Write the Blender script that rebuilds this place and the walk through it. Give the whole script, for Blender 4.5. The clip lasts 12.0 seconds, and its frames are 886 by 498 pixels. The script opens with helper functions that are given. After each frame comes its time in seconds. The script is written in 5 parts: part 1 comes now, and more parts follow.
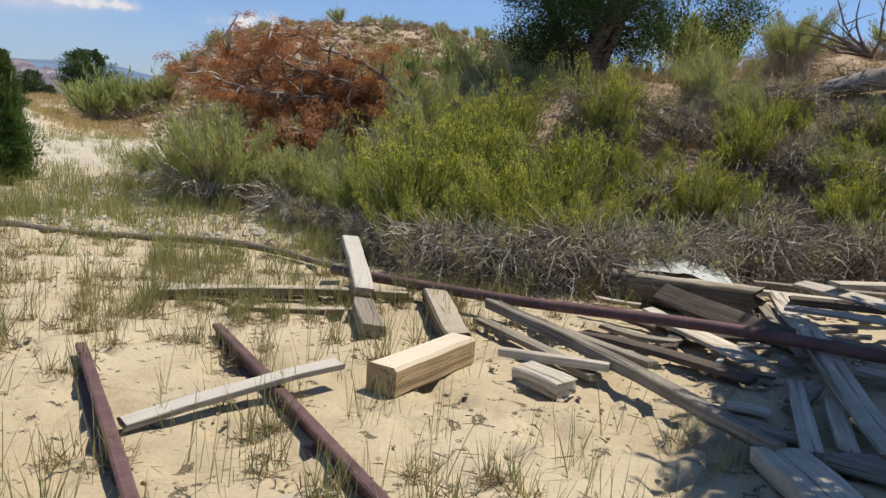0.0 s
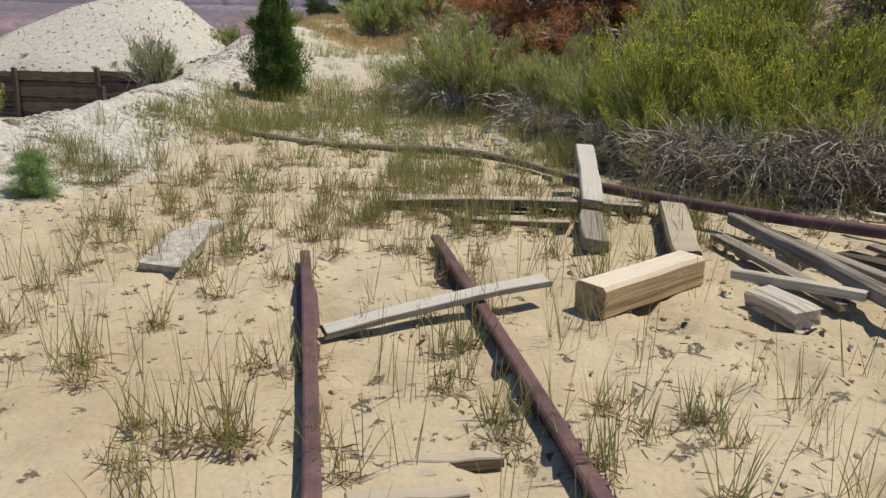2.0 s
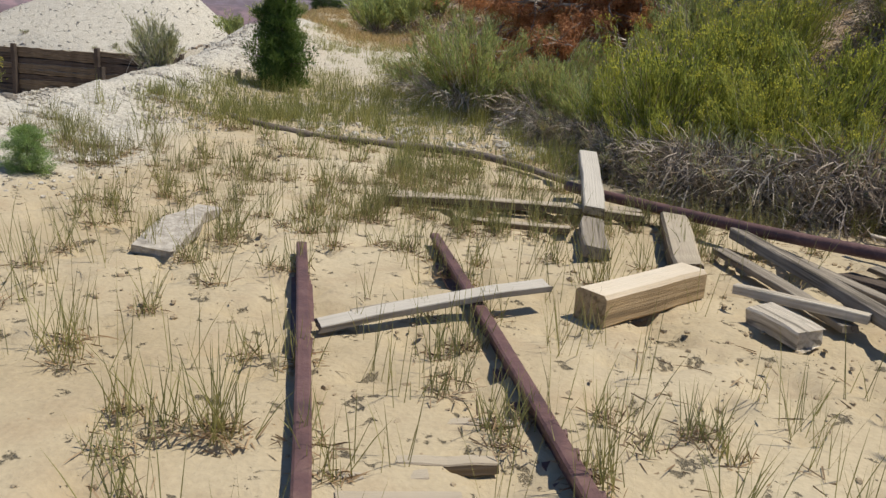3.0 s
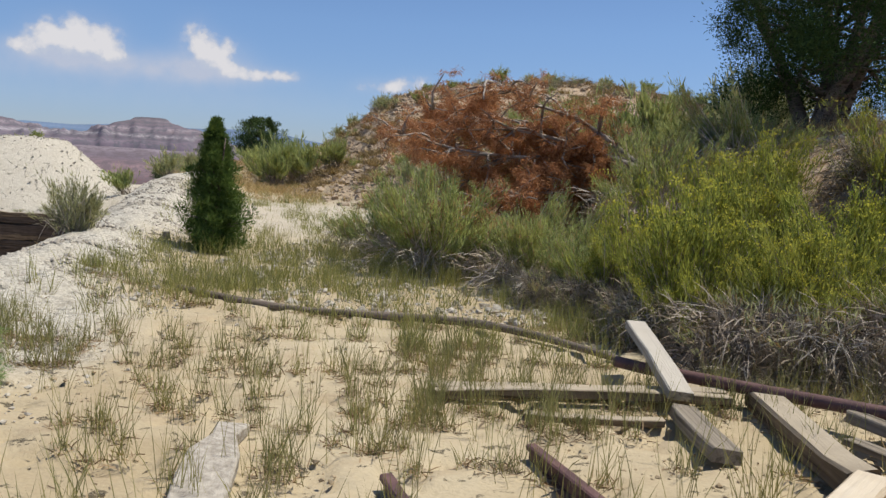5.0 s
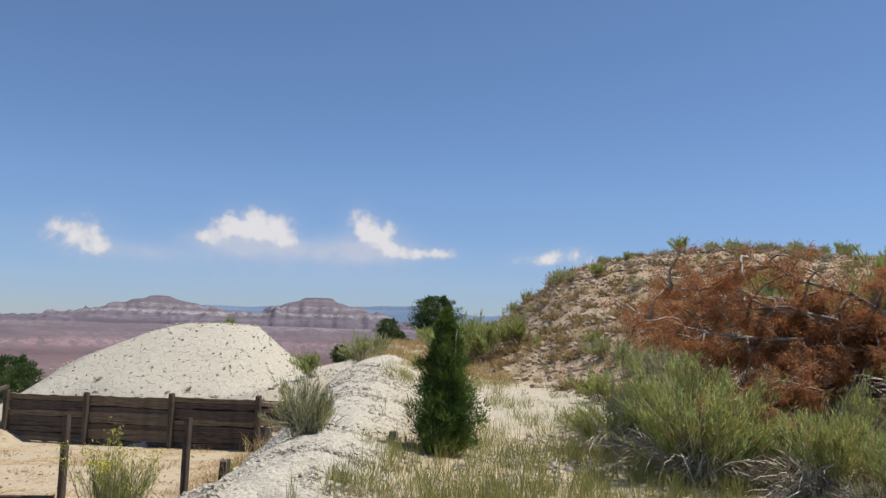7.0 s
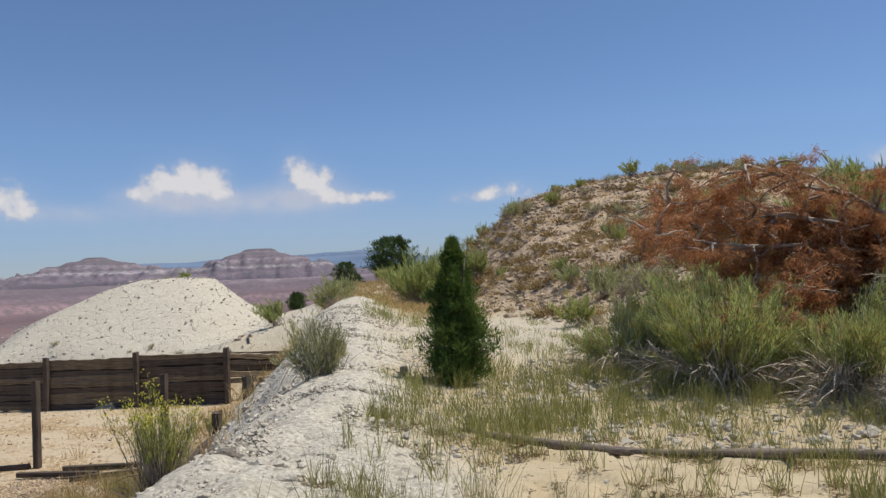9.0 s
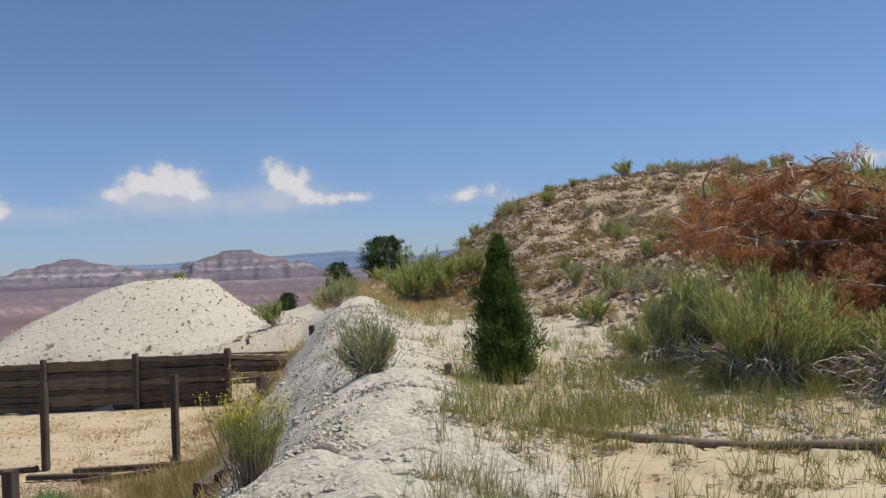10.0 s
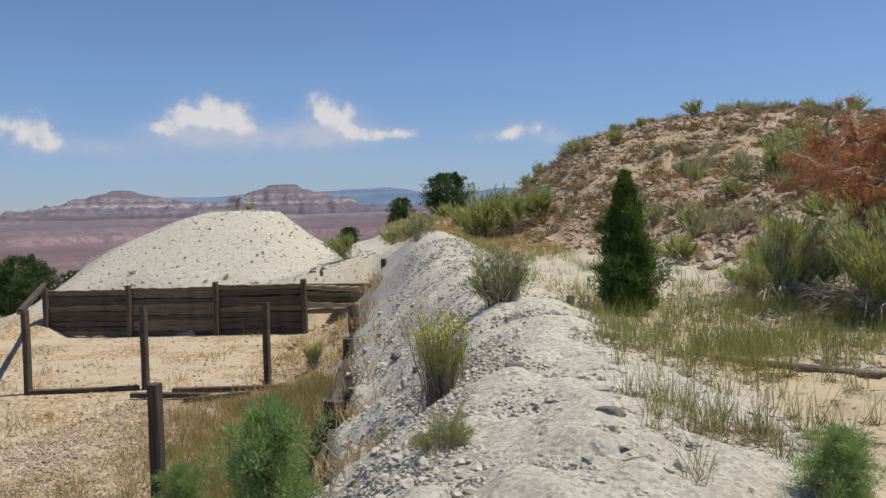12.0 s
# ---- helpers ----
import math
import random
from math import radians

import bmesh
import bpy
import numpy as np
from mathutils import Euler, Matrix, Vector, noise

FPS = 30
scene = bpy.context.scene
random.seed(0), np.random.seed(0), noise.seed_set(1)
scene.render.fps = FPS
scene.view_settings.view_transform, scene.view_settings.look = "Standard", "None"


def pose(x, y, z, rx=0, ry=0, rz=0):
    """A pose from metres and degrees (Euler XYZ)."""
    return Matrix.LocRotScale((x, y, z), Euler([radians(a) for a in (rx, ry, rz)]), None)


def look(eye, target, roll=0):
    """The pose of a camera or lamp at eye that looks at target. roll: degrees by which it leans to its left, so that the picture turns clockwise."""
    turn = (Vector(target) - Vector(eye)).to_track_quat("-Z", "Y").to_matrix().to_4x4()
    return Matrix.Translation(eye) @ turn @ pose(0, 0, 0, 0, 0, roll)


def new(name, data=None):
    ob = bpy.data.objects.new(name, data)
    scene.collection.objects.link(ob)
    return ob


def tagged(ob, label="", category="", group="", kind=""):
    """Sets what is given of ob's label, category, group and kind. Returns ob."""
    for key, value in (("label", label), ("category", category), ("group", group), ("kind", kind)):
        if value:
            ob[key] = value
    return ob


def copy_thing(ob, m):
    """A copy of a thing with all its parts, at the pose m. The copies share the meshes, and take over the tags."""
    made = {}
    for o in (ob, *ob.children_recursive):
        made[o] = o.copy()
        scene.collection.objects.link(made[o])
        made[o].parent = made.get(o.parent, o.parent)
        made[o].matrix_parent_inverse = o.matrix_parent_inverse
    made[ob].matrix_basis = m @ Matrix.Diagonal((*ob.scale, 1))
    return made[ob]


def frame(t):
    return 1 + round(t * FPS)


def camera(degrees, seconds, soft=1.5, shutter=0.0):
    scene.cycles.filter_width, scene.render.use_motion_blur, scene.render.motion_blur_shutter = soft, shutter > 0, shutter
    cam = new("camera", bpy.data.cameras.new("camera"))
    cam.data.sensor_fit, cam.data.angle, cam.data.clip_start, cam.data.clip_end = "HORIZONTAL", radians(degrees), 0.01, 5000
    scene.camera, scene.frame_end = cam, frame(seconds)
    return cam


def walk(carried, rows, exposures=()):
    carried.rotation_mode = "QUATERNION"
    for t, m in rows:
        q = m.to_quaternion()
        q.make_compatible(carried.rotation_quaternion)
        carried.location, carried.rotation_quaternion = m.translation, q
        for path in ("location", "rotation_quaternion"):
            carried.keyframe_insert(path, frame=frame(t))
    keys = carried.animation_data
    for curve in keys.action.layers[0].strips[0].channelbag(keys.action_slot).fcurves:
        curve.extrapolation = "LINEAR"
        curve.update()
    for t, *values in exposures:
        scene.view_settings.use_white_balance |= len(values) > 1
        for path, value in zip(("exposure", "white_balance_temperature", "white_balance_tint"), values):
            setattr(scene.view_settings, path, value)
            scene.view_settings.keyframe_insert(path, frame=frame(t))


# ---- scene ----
import itertools
cam = camera(56.0, 12.0, soft=1.45)
PATH = [
    (0, (-0.483, -0.051, 1.471), (-0.411, 1.923, 1.159), 4.5),
    (0.5, (-0.387, 0.13, 1.473), (-0.286, 2.1, 1.144), 2.8),
    (1, (-0.348, 0.185, 1.452), (-0.306, 2.135, 1.011), 1.4),
    (1.5, (-0.27, 0.264, 1.441), (-0.672, 2.149, 0.907), -0.7),
    (2, (-0.201, 0.266, 1.439), (-0.746, 2.11, 0.886), 1.0),
    (2.5, (-0.179, 0.273, 1.441), (-0.723, 2.117, 0.888), 2.7),
    (2.7, (-0.192, 0.286, 1.43), (-0.746, 2.126, 0.875), 3.6),
    (4.3, (-1.015, 0.717, 1.332), (-1.308, 2.649, 0.908), 5.7),
    (4.5, (-1.156, 0.818, 1.378), (-1.442, 2.76, 0.993), 4.6),
    (5, (-1.6, 1.028, 1.434), (-1.881, 2.998, 1.235), 3.2),
    (5.5, (-2.005, 1.313, 1.492), (-2.411, 3.271, 1.445), 2.4),
    (6, (-2.39, 1.629, 1.613), (-2.991, 3.527, 1.799), 2.6),
    (6.5, (-2.732, 1.615, 1.663), (-3.366, 3.496, 1.909), 2.6),
    (7, (-2.901, 1.765, 1.616), (-3.559, 3.644, 1.812), 1.5),
    (7.5, (-3.022, 2.007, 1.562), (-3.643, 3.905, 1.677), -1.1),
    (7.7, (-3.079, 2.048, 1.574), (-3.684, 3.952, 1.675), -1.5),
    (9.3, (-3.999, 1.777, 1.478), (-4.501, 3.713, 1.525), -2.8),
    (9.5, (-4.172, 1.765, 1.469), (-4.659, 3.705, 1.515), -2.9),
    (10, (-4.582, 1.572, 1.495), (-5.058, 3.514, 1.546), -2.8),
    (10.5, (-4.927, 1.449, 1.437), (-5.363, 3.401, 1.489), -1.4),
    (11, (-5.248, 1.333, 1.442), (-5.647, 3.293, 1.479), -1.8),
    (11.5, (-5.479, 1.047, 1.456), (-5.882, 3.005, 1.399), -1.5),
    (12, (-5.568, 0.99, 1.468), (-6.149, 2.902, 1.375), -1.6),
]
walk(cam, [(t, look(eye, target, roll)) for t, eye, target, roll in PATH], [(0, 0.2), (1.2, 0.12), (2.0, 0.0), (4.5, 0.0), (5.5, 0.12), (6.4, 0.16), (7.5, 0.0), (12, -0.05)])

# ---- light ----
SUN_DIR = Vector((0.62, 0.27, 1.5)).normalized()
sun = new("sun", bpy.data.lights.new("sun", "SUN"))
sun.data.energy, sun.data.angle, sun.data.color = 4.6, radians(0.53), (1.0, 0.93, 0.80)
sun.matrix_world = look(SUN_DIR * 60, (0, 0, 0))
scene.view_settings.exposure = 0.0


def node(tree, kind, **values):
    n = tree.nodes.new(kind)
    for key, value in values.items():
        setattr(n, key, value)
    return n


def maths(tree, op, a, b=None, c=None, clamp=False):
    n = tree.nodes.new("ShaderNodeMath")
    n.operation, n.use_clamp = op, clamp
    for i, v in enumerate((a, b, c)):
        if v is None:
            continue
        if isinstance(v, (int, float)):
            n.inputs[i].default_value = v
        else:
            tree.links.new(v, n.inputs[i])
    return n.outputs[0]


def mixed(tree, fac, a, b, mode="MIX"):
    n = tree.nodes.new("ShaderNodeMix")
    n.data_type, n.blend_type = "RGBA", mode
    for i, v in ((0, fac), (6, a), (7, b)):
        if isinstance(v, (int, float)):
            n.inputs[i].default_value = v
        elif isinstance(v, tuple):
            n.inputs[i].default_value = (*v, 1)
        else:
            tree.links.new(v, n.inputs[i])
    return n.outputs[2]


def ramp(tree, fac, stops):
    n = tree.nodes.new("ShaderNodeValToRGB")
    while len(n.color_ramp.elements) < len(stops):
        n.color_ramp.elements.new(0.5)
    for e, (p, col) in zip(n.color_ramp.elements, stops):
        e.position, e.color = p, (*col, 1) if isinstance(col, tuple) else (col, col, col, 1)
    tree.links.new(fac, n.inputs[0])
    return n.outputs[0]


def make_world():
    w = bpy.data.worlds.new("sky")
    scene.world = w
    w.use_nodes = True
    t = w.node_tree
    t.nodes.clear()
    sky = node(t, "ShaderNodeTexSky", sky_type="NISHITA", sun_disc=False)
    sky.sun_elevation = math.asin(SUN_DIR.z)
    sky.sun_rotation = math.atan2(SUN_DIR.x, SUN_DIR.y)
    sky.altitude, sky.air_density, sky.dust_density, sky.ozone_density = 1700, 1.05, 0.1, 3.0
    geo = node(t, "ShaderNodeTexCoord")
    sep = node(t, "ShaderNodeSeparateXYZ")
    t.links.new(geo.outputs["Generated"], sep.inputs[0])
    az = maths(t, "ARCTAN2", sep.outputs[0], sep.outputs[1])
    el = maths(t, "ARCSINE", sep.outputs[2])
    puff = node(t, "ShaderNodeTexNoise")
    puff.inputs["Scale"].default_value, puff.inputs["Detail"].default_value, puff.inputs["Roughness"].default_value = 52.0, 8.0, 0.5
    t.links.new(geo.outputs["Generated"], puff.inputs["Vector"])
    wob = maths(t, "SUBTRACT", puff.outputs[0], 0.5)
    field, veil = None, None
    for a0, e0, ra, re, dens in CLOUDS:
        da = maths(t, "DIVIDE", maths(t, "SUBTRACT", az, radians(a0)), radians(ra))
        de = maths(t, "DIVIDE", maths(t, "SUBTRACT", el, radians(e0)), radians(re))
        bell = maths(t, "EXPONENT", maths(t, "MULTIPLY", maths(t, "ADD", maths(t, "MULTIPLY", da, da), maths(t, "MULTIPLY", de, de)), -1.0))
        bell = maths(t, "MULTIPLY", bell, abs(dens))
        if dens > 0:
            field = bell if field is None else maths(t, "ADD", field, bell)
        else:
            veil = bell if veil is None else maths(t, "ADD", veil, bell)
    ragged = maths(t, "ADD", field, maths(t, "MULTIPLY", maths(t, "MULTIPLY", wob, 2.3), maths(t, "MULTIPLY", field, 2.2, clamp=True)))
    core = maths(t, "MULTIPLY", maths(t, "SUBTRACT", ragged, 0.26), 1.7, clamp=True)
    thin = maths(t, "MULTIPLY", maths(t, "ADD", maths(t, "MULTIPLY", field, 0.55), veil), maths(t, "ADD", 0.75, wob), clamp=True)
    total = maths(t, "MAXIMUM", maths(t, "MULTIPLY", core, 0.93), maths(t, "MULTIPLY", thin, 0.8))
    body = maths(t, "MULTIPLY", maths(t, "SUBTRACT", ragged, 0.45), 1.5, clamp=True)
    cloud = ramp(t, body, [(0.0, (5.1, 5.4, 6.4)), (0.4, (5.6, 5.8, 6.5)), (1.0, (7.3, 7.1, 7.2))])
    hsv = node(t, "ShaderNodeHueSaturation")
    hsv.inputs["Saturation"].default_value = 0.98
    t.links.new(sky.outputs[0], hsv.inputs["Color"])
    bg = node(t, "ShaderNodeBackground")
    bg.inputs["Strength"].default_value = 0.1
    low = ramp(t, maths(t, "MULTIPLY", el, 2.2, clamp=True), [(0.0, (0.53, 0.585, 0.80)), (0.12, (0.65, 0.72, 0.93)), (0.35, (0.80, 0.89, 1.05)), (1.0, (0.87, 0.97, 1.07))])
    tinted = mixed(t, 1.0, hsv.outputs[0], low, "MULTIPLY")
    col = mixed(t, total, tinted, cloud)
    t.links.new(col, bg.inputs[0])
    out = node(t, "ShaderNodeOutputWorld")
    t.links.new(bg.outputs[0], out.inputs[0])


# azimuth to the right of +y, elevation, half widths (degrees), density (below 0: a thin veil)
CLOUDS = ((-35.6, 5.75, 1.4, 0.5, 0.8), (-33.4, 6.5, 1.5, 1.1, 1.0), (-31.3, 6.6, 1.7, 1.25, 1.0), (-30.2, 5.8, 1.0, 0.7, 0.7), (-29.6, 5.1, 4.4, 0.8, -0.9),
          (-25.0, 6.8, 1.1, 1.3, 1.1), (-23.4, 6.3, 1.4, 1.0, 1.0), (-21.4, 5.3, 2.0, 0.5, 0.8), (-19.6, 5.3, 1.2, 0.4, 0.7), (-24.6, 5.4, 2.8, 0.9, -1.2), (-33.0, 5.6, 2.6, 0.8, -1.0),
          (-43.3, 5.6, 1.8, 1.2, 0.9), (-42.0, 4.8, 1.4, 0.6, 0.7), (-38.9, 4.6, 3.6, 0.6, -0.55), (-13.2, 5.05, 1.5, 0.5, 0.72), (-10.5, 5.25, 1.6, 0.65, 0.8), (-8.9, 4.6, 1.0, 0.4, -0.7),
          (14.0, 5.6, 2.2, 0.8, 0.8), (-52.0, 5.6, 4.0, 1.0, 0.7), (-28.0, 3.6, 16.0, 1.6, -0.22))
make_world()


# ---- noise and terrain ----
def lattice(ix, iy, s):
    v = np.sin(ix * 127.1 + iy * 311.7 + s * 74.7) * 43758.5453
    return v - np.floor(v)


def vnoise(x, y, s=0):
    """Smooth noise from 0 to 1, one step a metre."""
    ix, iy = np.floor(x), np.floor(y)
    fx, fy = x - ix, y - iy
    fx, fy = fx * fx * (3 - 2 * fx), fy * fy * (3 - 2 * fy)
    a = lattice(ix, iy, s) * (1 - fx) + lattice(ix + 1, iy, s) * fx
    b = lattice(ix, iy + 1, s) * (1 - fx) + lattice(ix + 1, iy + 1, s) * fx
    return a * (1 - fy) + b * fy


def fbm(x, y, octaves=4, s=0):
    total, amp = 0, 0.5
    for n in range(octaves):
        total = total + amp * (vnoise(x * 2**n, y * 2**n, s + n) - 0.5)
        amp *= 0.5
    return total


def smooth(a, b, v):
    k = np.clip((v - a) / (b - a), 0, 1)
    return k * k * (3 - 2 * k)


def offset_from(line, x, y):
    """Distance from a polyline, positive to the left of its way."""
    best = np.full(np.shape(x), 1e9)
    sign = np.ones(np.shape(x))
    for (ax, ay), (bx, by) in zip(line, line[1:]):
        ux, uy = bx - ax, by - ay
        k = np.clip(((x - ax) * ux + (y - ay) * uy) / (ux * ux + uy * uy), 0, 1)
        dx, dy = x - ax - k * ux, y - ay - k * uy
        d = np.hypot(dx, dy)
        near = d < best
        best = np.where(near, d, best)
        sign = np.where(near, np.where(ux * (y - ay) - uy * (x - ax) >= 0, 1.0, -1.0), sign)
    return best * sign


FOOT = ((-19, 62), (-17, 48), (-14.5, 39), (-12, 31.5), (-9, 27), (-6.2, 22), (-4.4, 17), (-4.2, 14), (-2.9, 11.8),
        (-1.6, 9.6), (-0.6, 8.1), (0.4, 7.5), (2.0, 7.6), (3.6, 8.0), (6, 7.4), (9, 6), (14, 2), (20, -8))
CREST = ((-5.6, -30), (-5.9, -6), (-6.3, 2), (-6.55, 5.5), (-7.1, 9), (-8.3, 12.5), (-10.4, 17.5), (-12.8, 24), (-14.8, 29.5),
         (-16.4, 33.5), (-19, 38), (-22, 46), (-27, 62))
FENCE = ((-29.8, 27.75), (-26.42, 28.3), (-23.02, 28.95), (-19.75, 29.75), (-17.6, 32.6))
YARD = -3.05


def terrain(x, y):
    """Height, and the shares of pale gravel, brown hill soil and yard gravel."""
    x, y = np.asarray(x, float), np.asarray(y, float)
    wob = 1.2 * fbm(x * 0.35, y * 0.35, 3, 5)
    d = offset_from(FOOT, x, y) + wob
    hill = np.where(d > 0, 1.75 * smooth(-0.2, 5.5, d) + 0.10 * np.clip(d - 2, 0, 14), 0)
    hill = hill + smooth(0, 6, d) * 1.8 * np.exp(-(((x + 5.5) / 11) ** 2 + ((y - 50) / 10.5) ** 2))
    hill = hill + smooth(0, 3, d) * 0.5 * fbm(x * 0.5, y * 0.5, 4, 9)
    hill = hill + smooth(0, 2.5, d) * 1.1 * np.exp(-(((x - 6.2) / 2.6) ** 2 + ((y - 11.8) / 2.8) ** 2))
    bench = 0.05 * fbm(x * 0.8, y * 0.8, 4, 1) + 1.8 * smooth(36.5, 50, y) * smooth(-26, -16, x)
    s = offset_from(CREST, x, y)
    rough = fbm(x * 0.9, y * 0.9, 4, 21)
    berm = 0.26 * np.exp(-((s + 0.2) / 0.95) ** 2) * smooth(2.0, 6.0, y) * (1 + 1.2 * rough)
    berm = berm + 0.5 * np.exp(-((s + 0.1) / 1.6) ** 2) * smooth(15, 22, y) * (1 - smooth(31, 36, y))
    berm = berm + 0.10 * np.abs(fbm(x * 2.6, y * 2.6, 4, 23)) * smooth(-1.3, -0.3, s) * (1 - smooth(2.5, 4, s)) * smooth(3.0, 5.5, y) * (1 - smooth(22, 30, y))
    lip = s + 0.9 * rough
    # a slope down to the old timber wall, then a broken step to the yard
    drop = 0.42 * smooth(0.2, 2.3, lip) + 0.40 * smooth(2.0, 2.5, s + 0.5 * rough) + 0.18 * smooth(2.3, 4.6, s)
    behind = offset_from(FENCE, x, y)
    back = (behind > 0.45) & (x > -32) & (y > 26)
    floor_z = YARD + 0.12 * fbm(x * 0.3, y * 0.3, 4, 31)
    z = np.where(s > 0, bench * (1 - drop) + floor_z * drop, bench) + berm + hill
    across, deep = (x + 25.9) * 0.87 + (y - 36.7) * 0.5, (y - 36.7) * 0.87 - (x + 25.9) * 0.5
    r = np.hypot(across / np.where(across < 0, 1.5, 0.74), deep) + 0.7 * fbm(x * 0.3, y * 0.3, 3, 41)
    mound = np.minimum(2.75 - 0.62 * r, 1.72 - 0.02 * r * r) + 0.16 * fbm(x, y, 4, 43)
    saddle = np.where(s > 0, -0.3 - 0.22 * np.clip(s - 2.0, 0, 40), -99)
    z = np.where(back, np.maximum(np.maximum(z, mound), saddle), np.where((x < -29.5) & (behind <= 0), np.maximum(z, np.minimum(mound, YARD + 0.9)), z))
    far = np.hypot(x + 10, y - 22)
    z = z - 108 * smooth(48, 420, far) - 0.12 * np.clip(-x - 36, 0, 30) - 0.12 * np.clip(y - 56, 0, 60)
    z = z + 1.5 * fbm(x * 0.06, y * 0.06, 3, 55) * smooth(60, 120, far)
    pale = smooth(-1.5, -0.5, s + 1.2 * fbm(x * 0.8, y * 0.8, 4, 61) + 0.7 * (1 - smooth(6, 10, y))) * (1 - smooth(1.6, 3.6, s)) * smooth(-4, 2, y)
    pale = np.maximum(pale, 0.6 * smooth(13, 18, y) * (s < 0) * (1 - smooth(24, 30, y)))
    pale = np.maximum(pale, np.where(back, 0.92 * smooth(-1.8, -0.6, mound - z + 0.4) * (1 - smooth(10, 13, r)), 0))
    pale = np.maximum(pale, np.where(back & (s > 0.3), 0.8 * (1 - smooth(11, 15, r)), 0))
    brown = smooth(0.2, 2.0, d)
    yard = smooth(2.2, 3.6, s) * np.where(back, 0, 1)
    return z, pale * (1 - brown), brown, yard


def ground_z(x, y):
    return float(terrain(np.array([x]), np.array([y]))[0][0])


# ---- materials ----
def material(name):
    m = bpy.data.materials.new(name)
    m.use_nodes = True
    t = m.node_tree
    return m, t, t.nodes["Principled BSDF"]


def tex_noise(t, scale, detail=5.0, rough=0.55, vec=None):
    n = node(t, "ShaderNodeTexNoise")
    n.inputs["Scale"].default_value, n.inputs["Detail"].default_value, n.inputs["Roughness"].default_value = scale, detail, rough
    if vec is not None:
        t.links.new(vec, n.inputs["Vector"])
    return n.outputs[0]


def bump(t, b, height, strength=0.5, distance=0.02):
    n = node(t, "ShaderNodeBump")
    n.inputs["Strength"].default_value, n.inputs["Distance"].default_value = strength, distance
    t.links.new(height, n.inputs["Height"])
    t.links.new(n.outputs[0], b.inputs["Normal"])


def object_vec(t, scale=(1, 1, 1)):
    c = node(t, "ShaderNodeTexCoord")
    m = node(t, "ShaderNodeMapping")
    m.inputs["Scale"].default_value = scale
    t.links.new(c.outputs["Object"], m.inputs[0])
    return m.outputs[0]


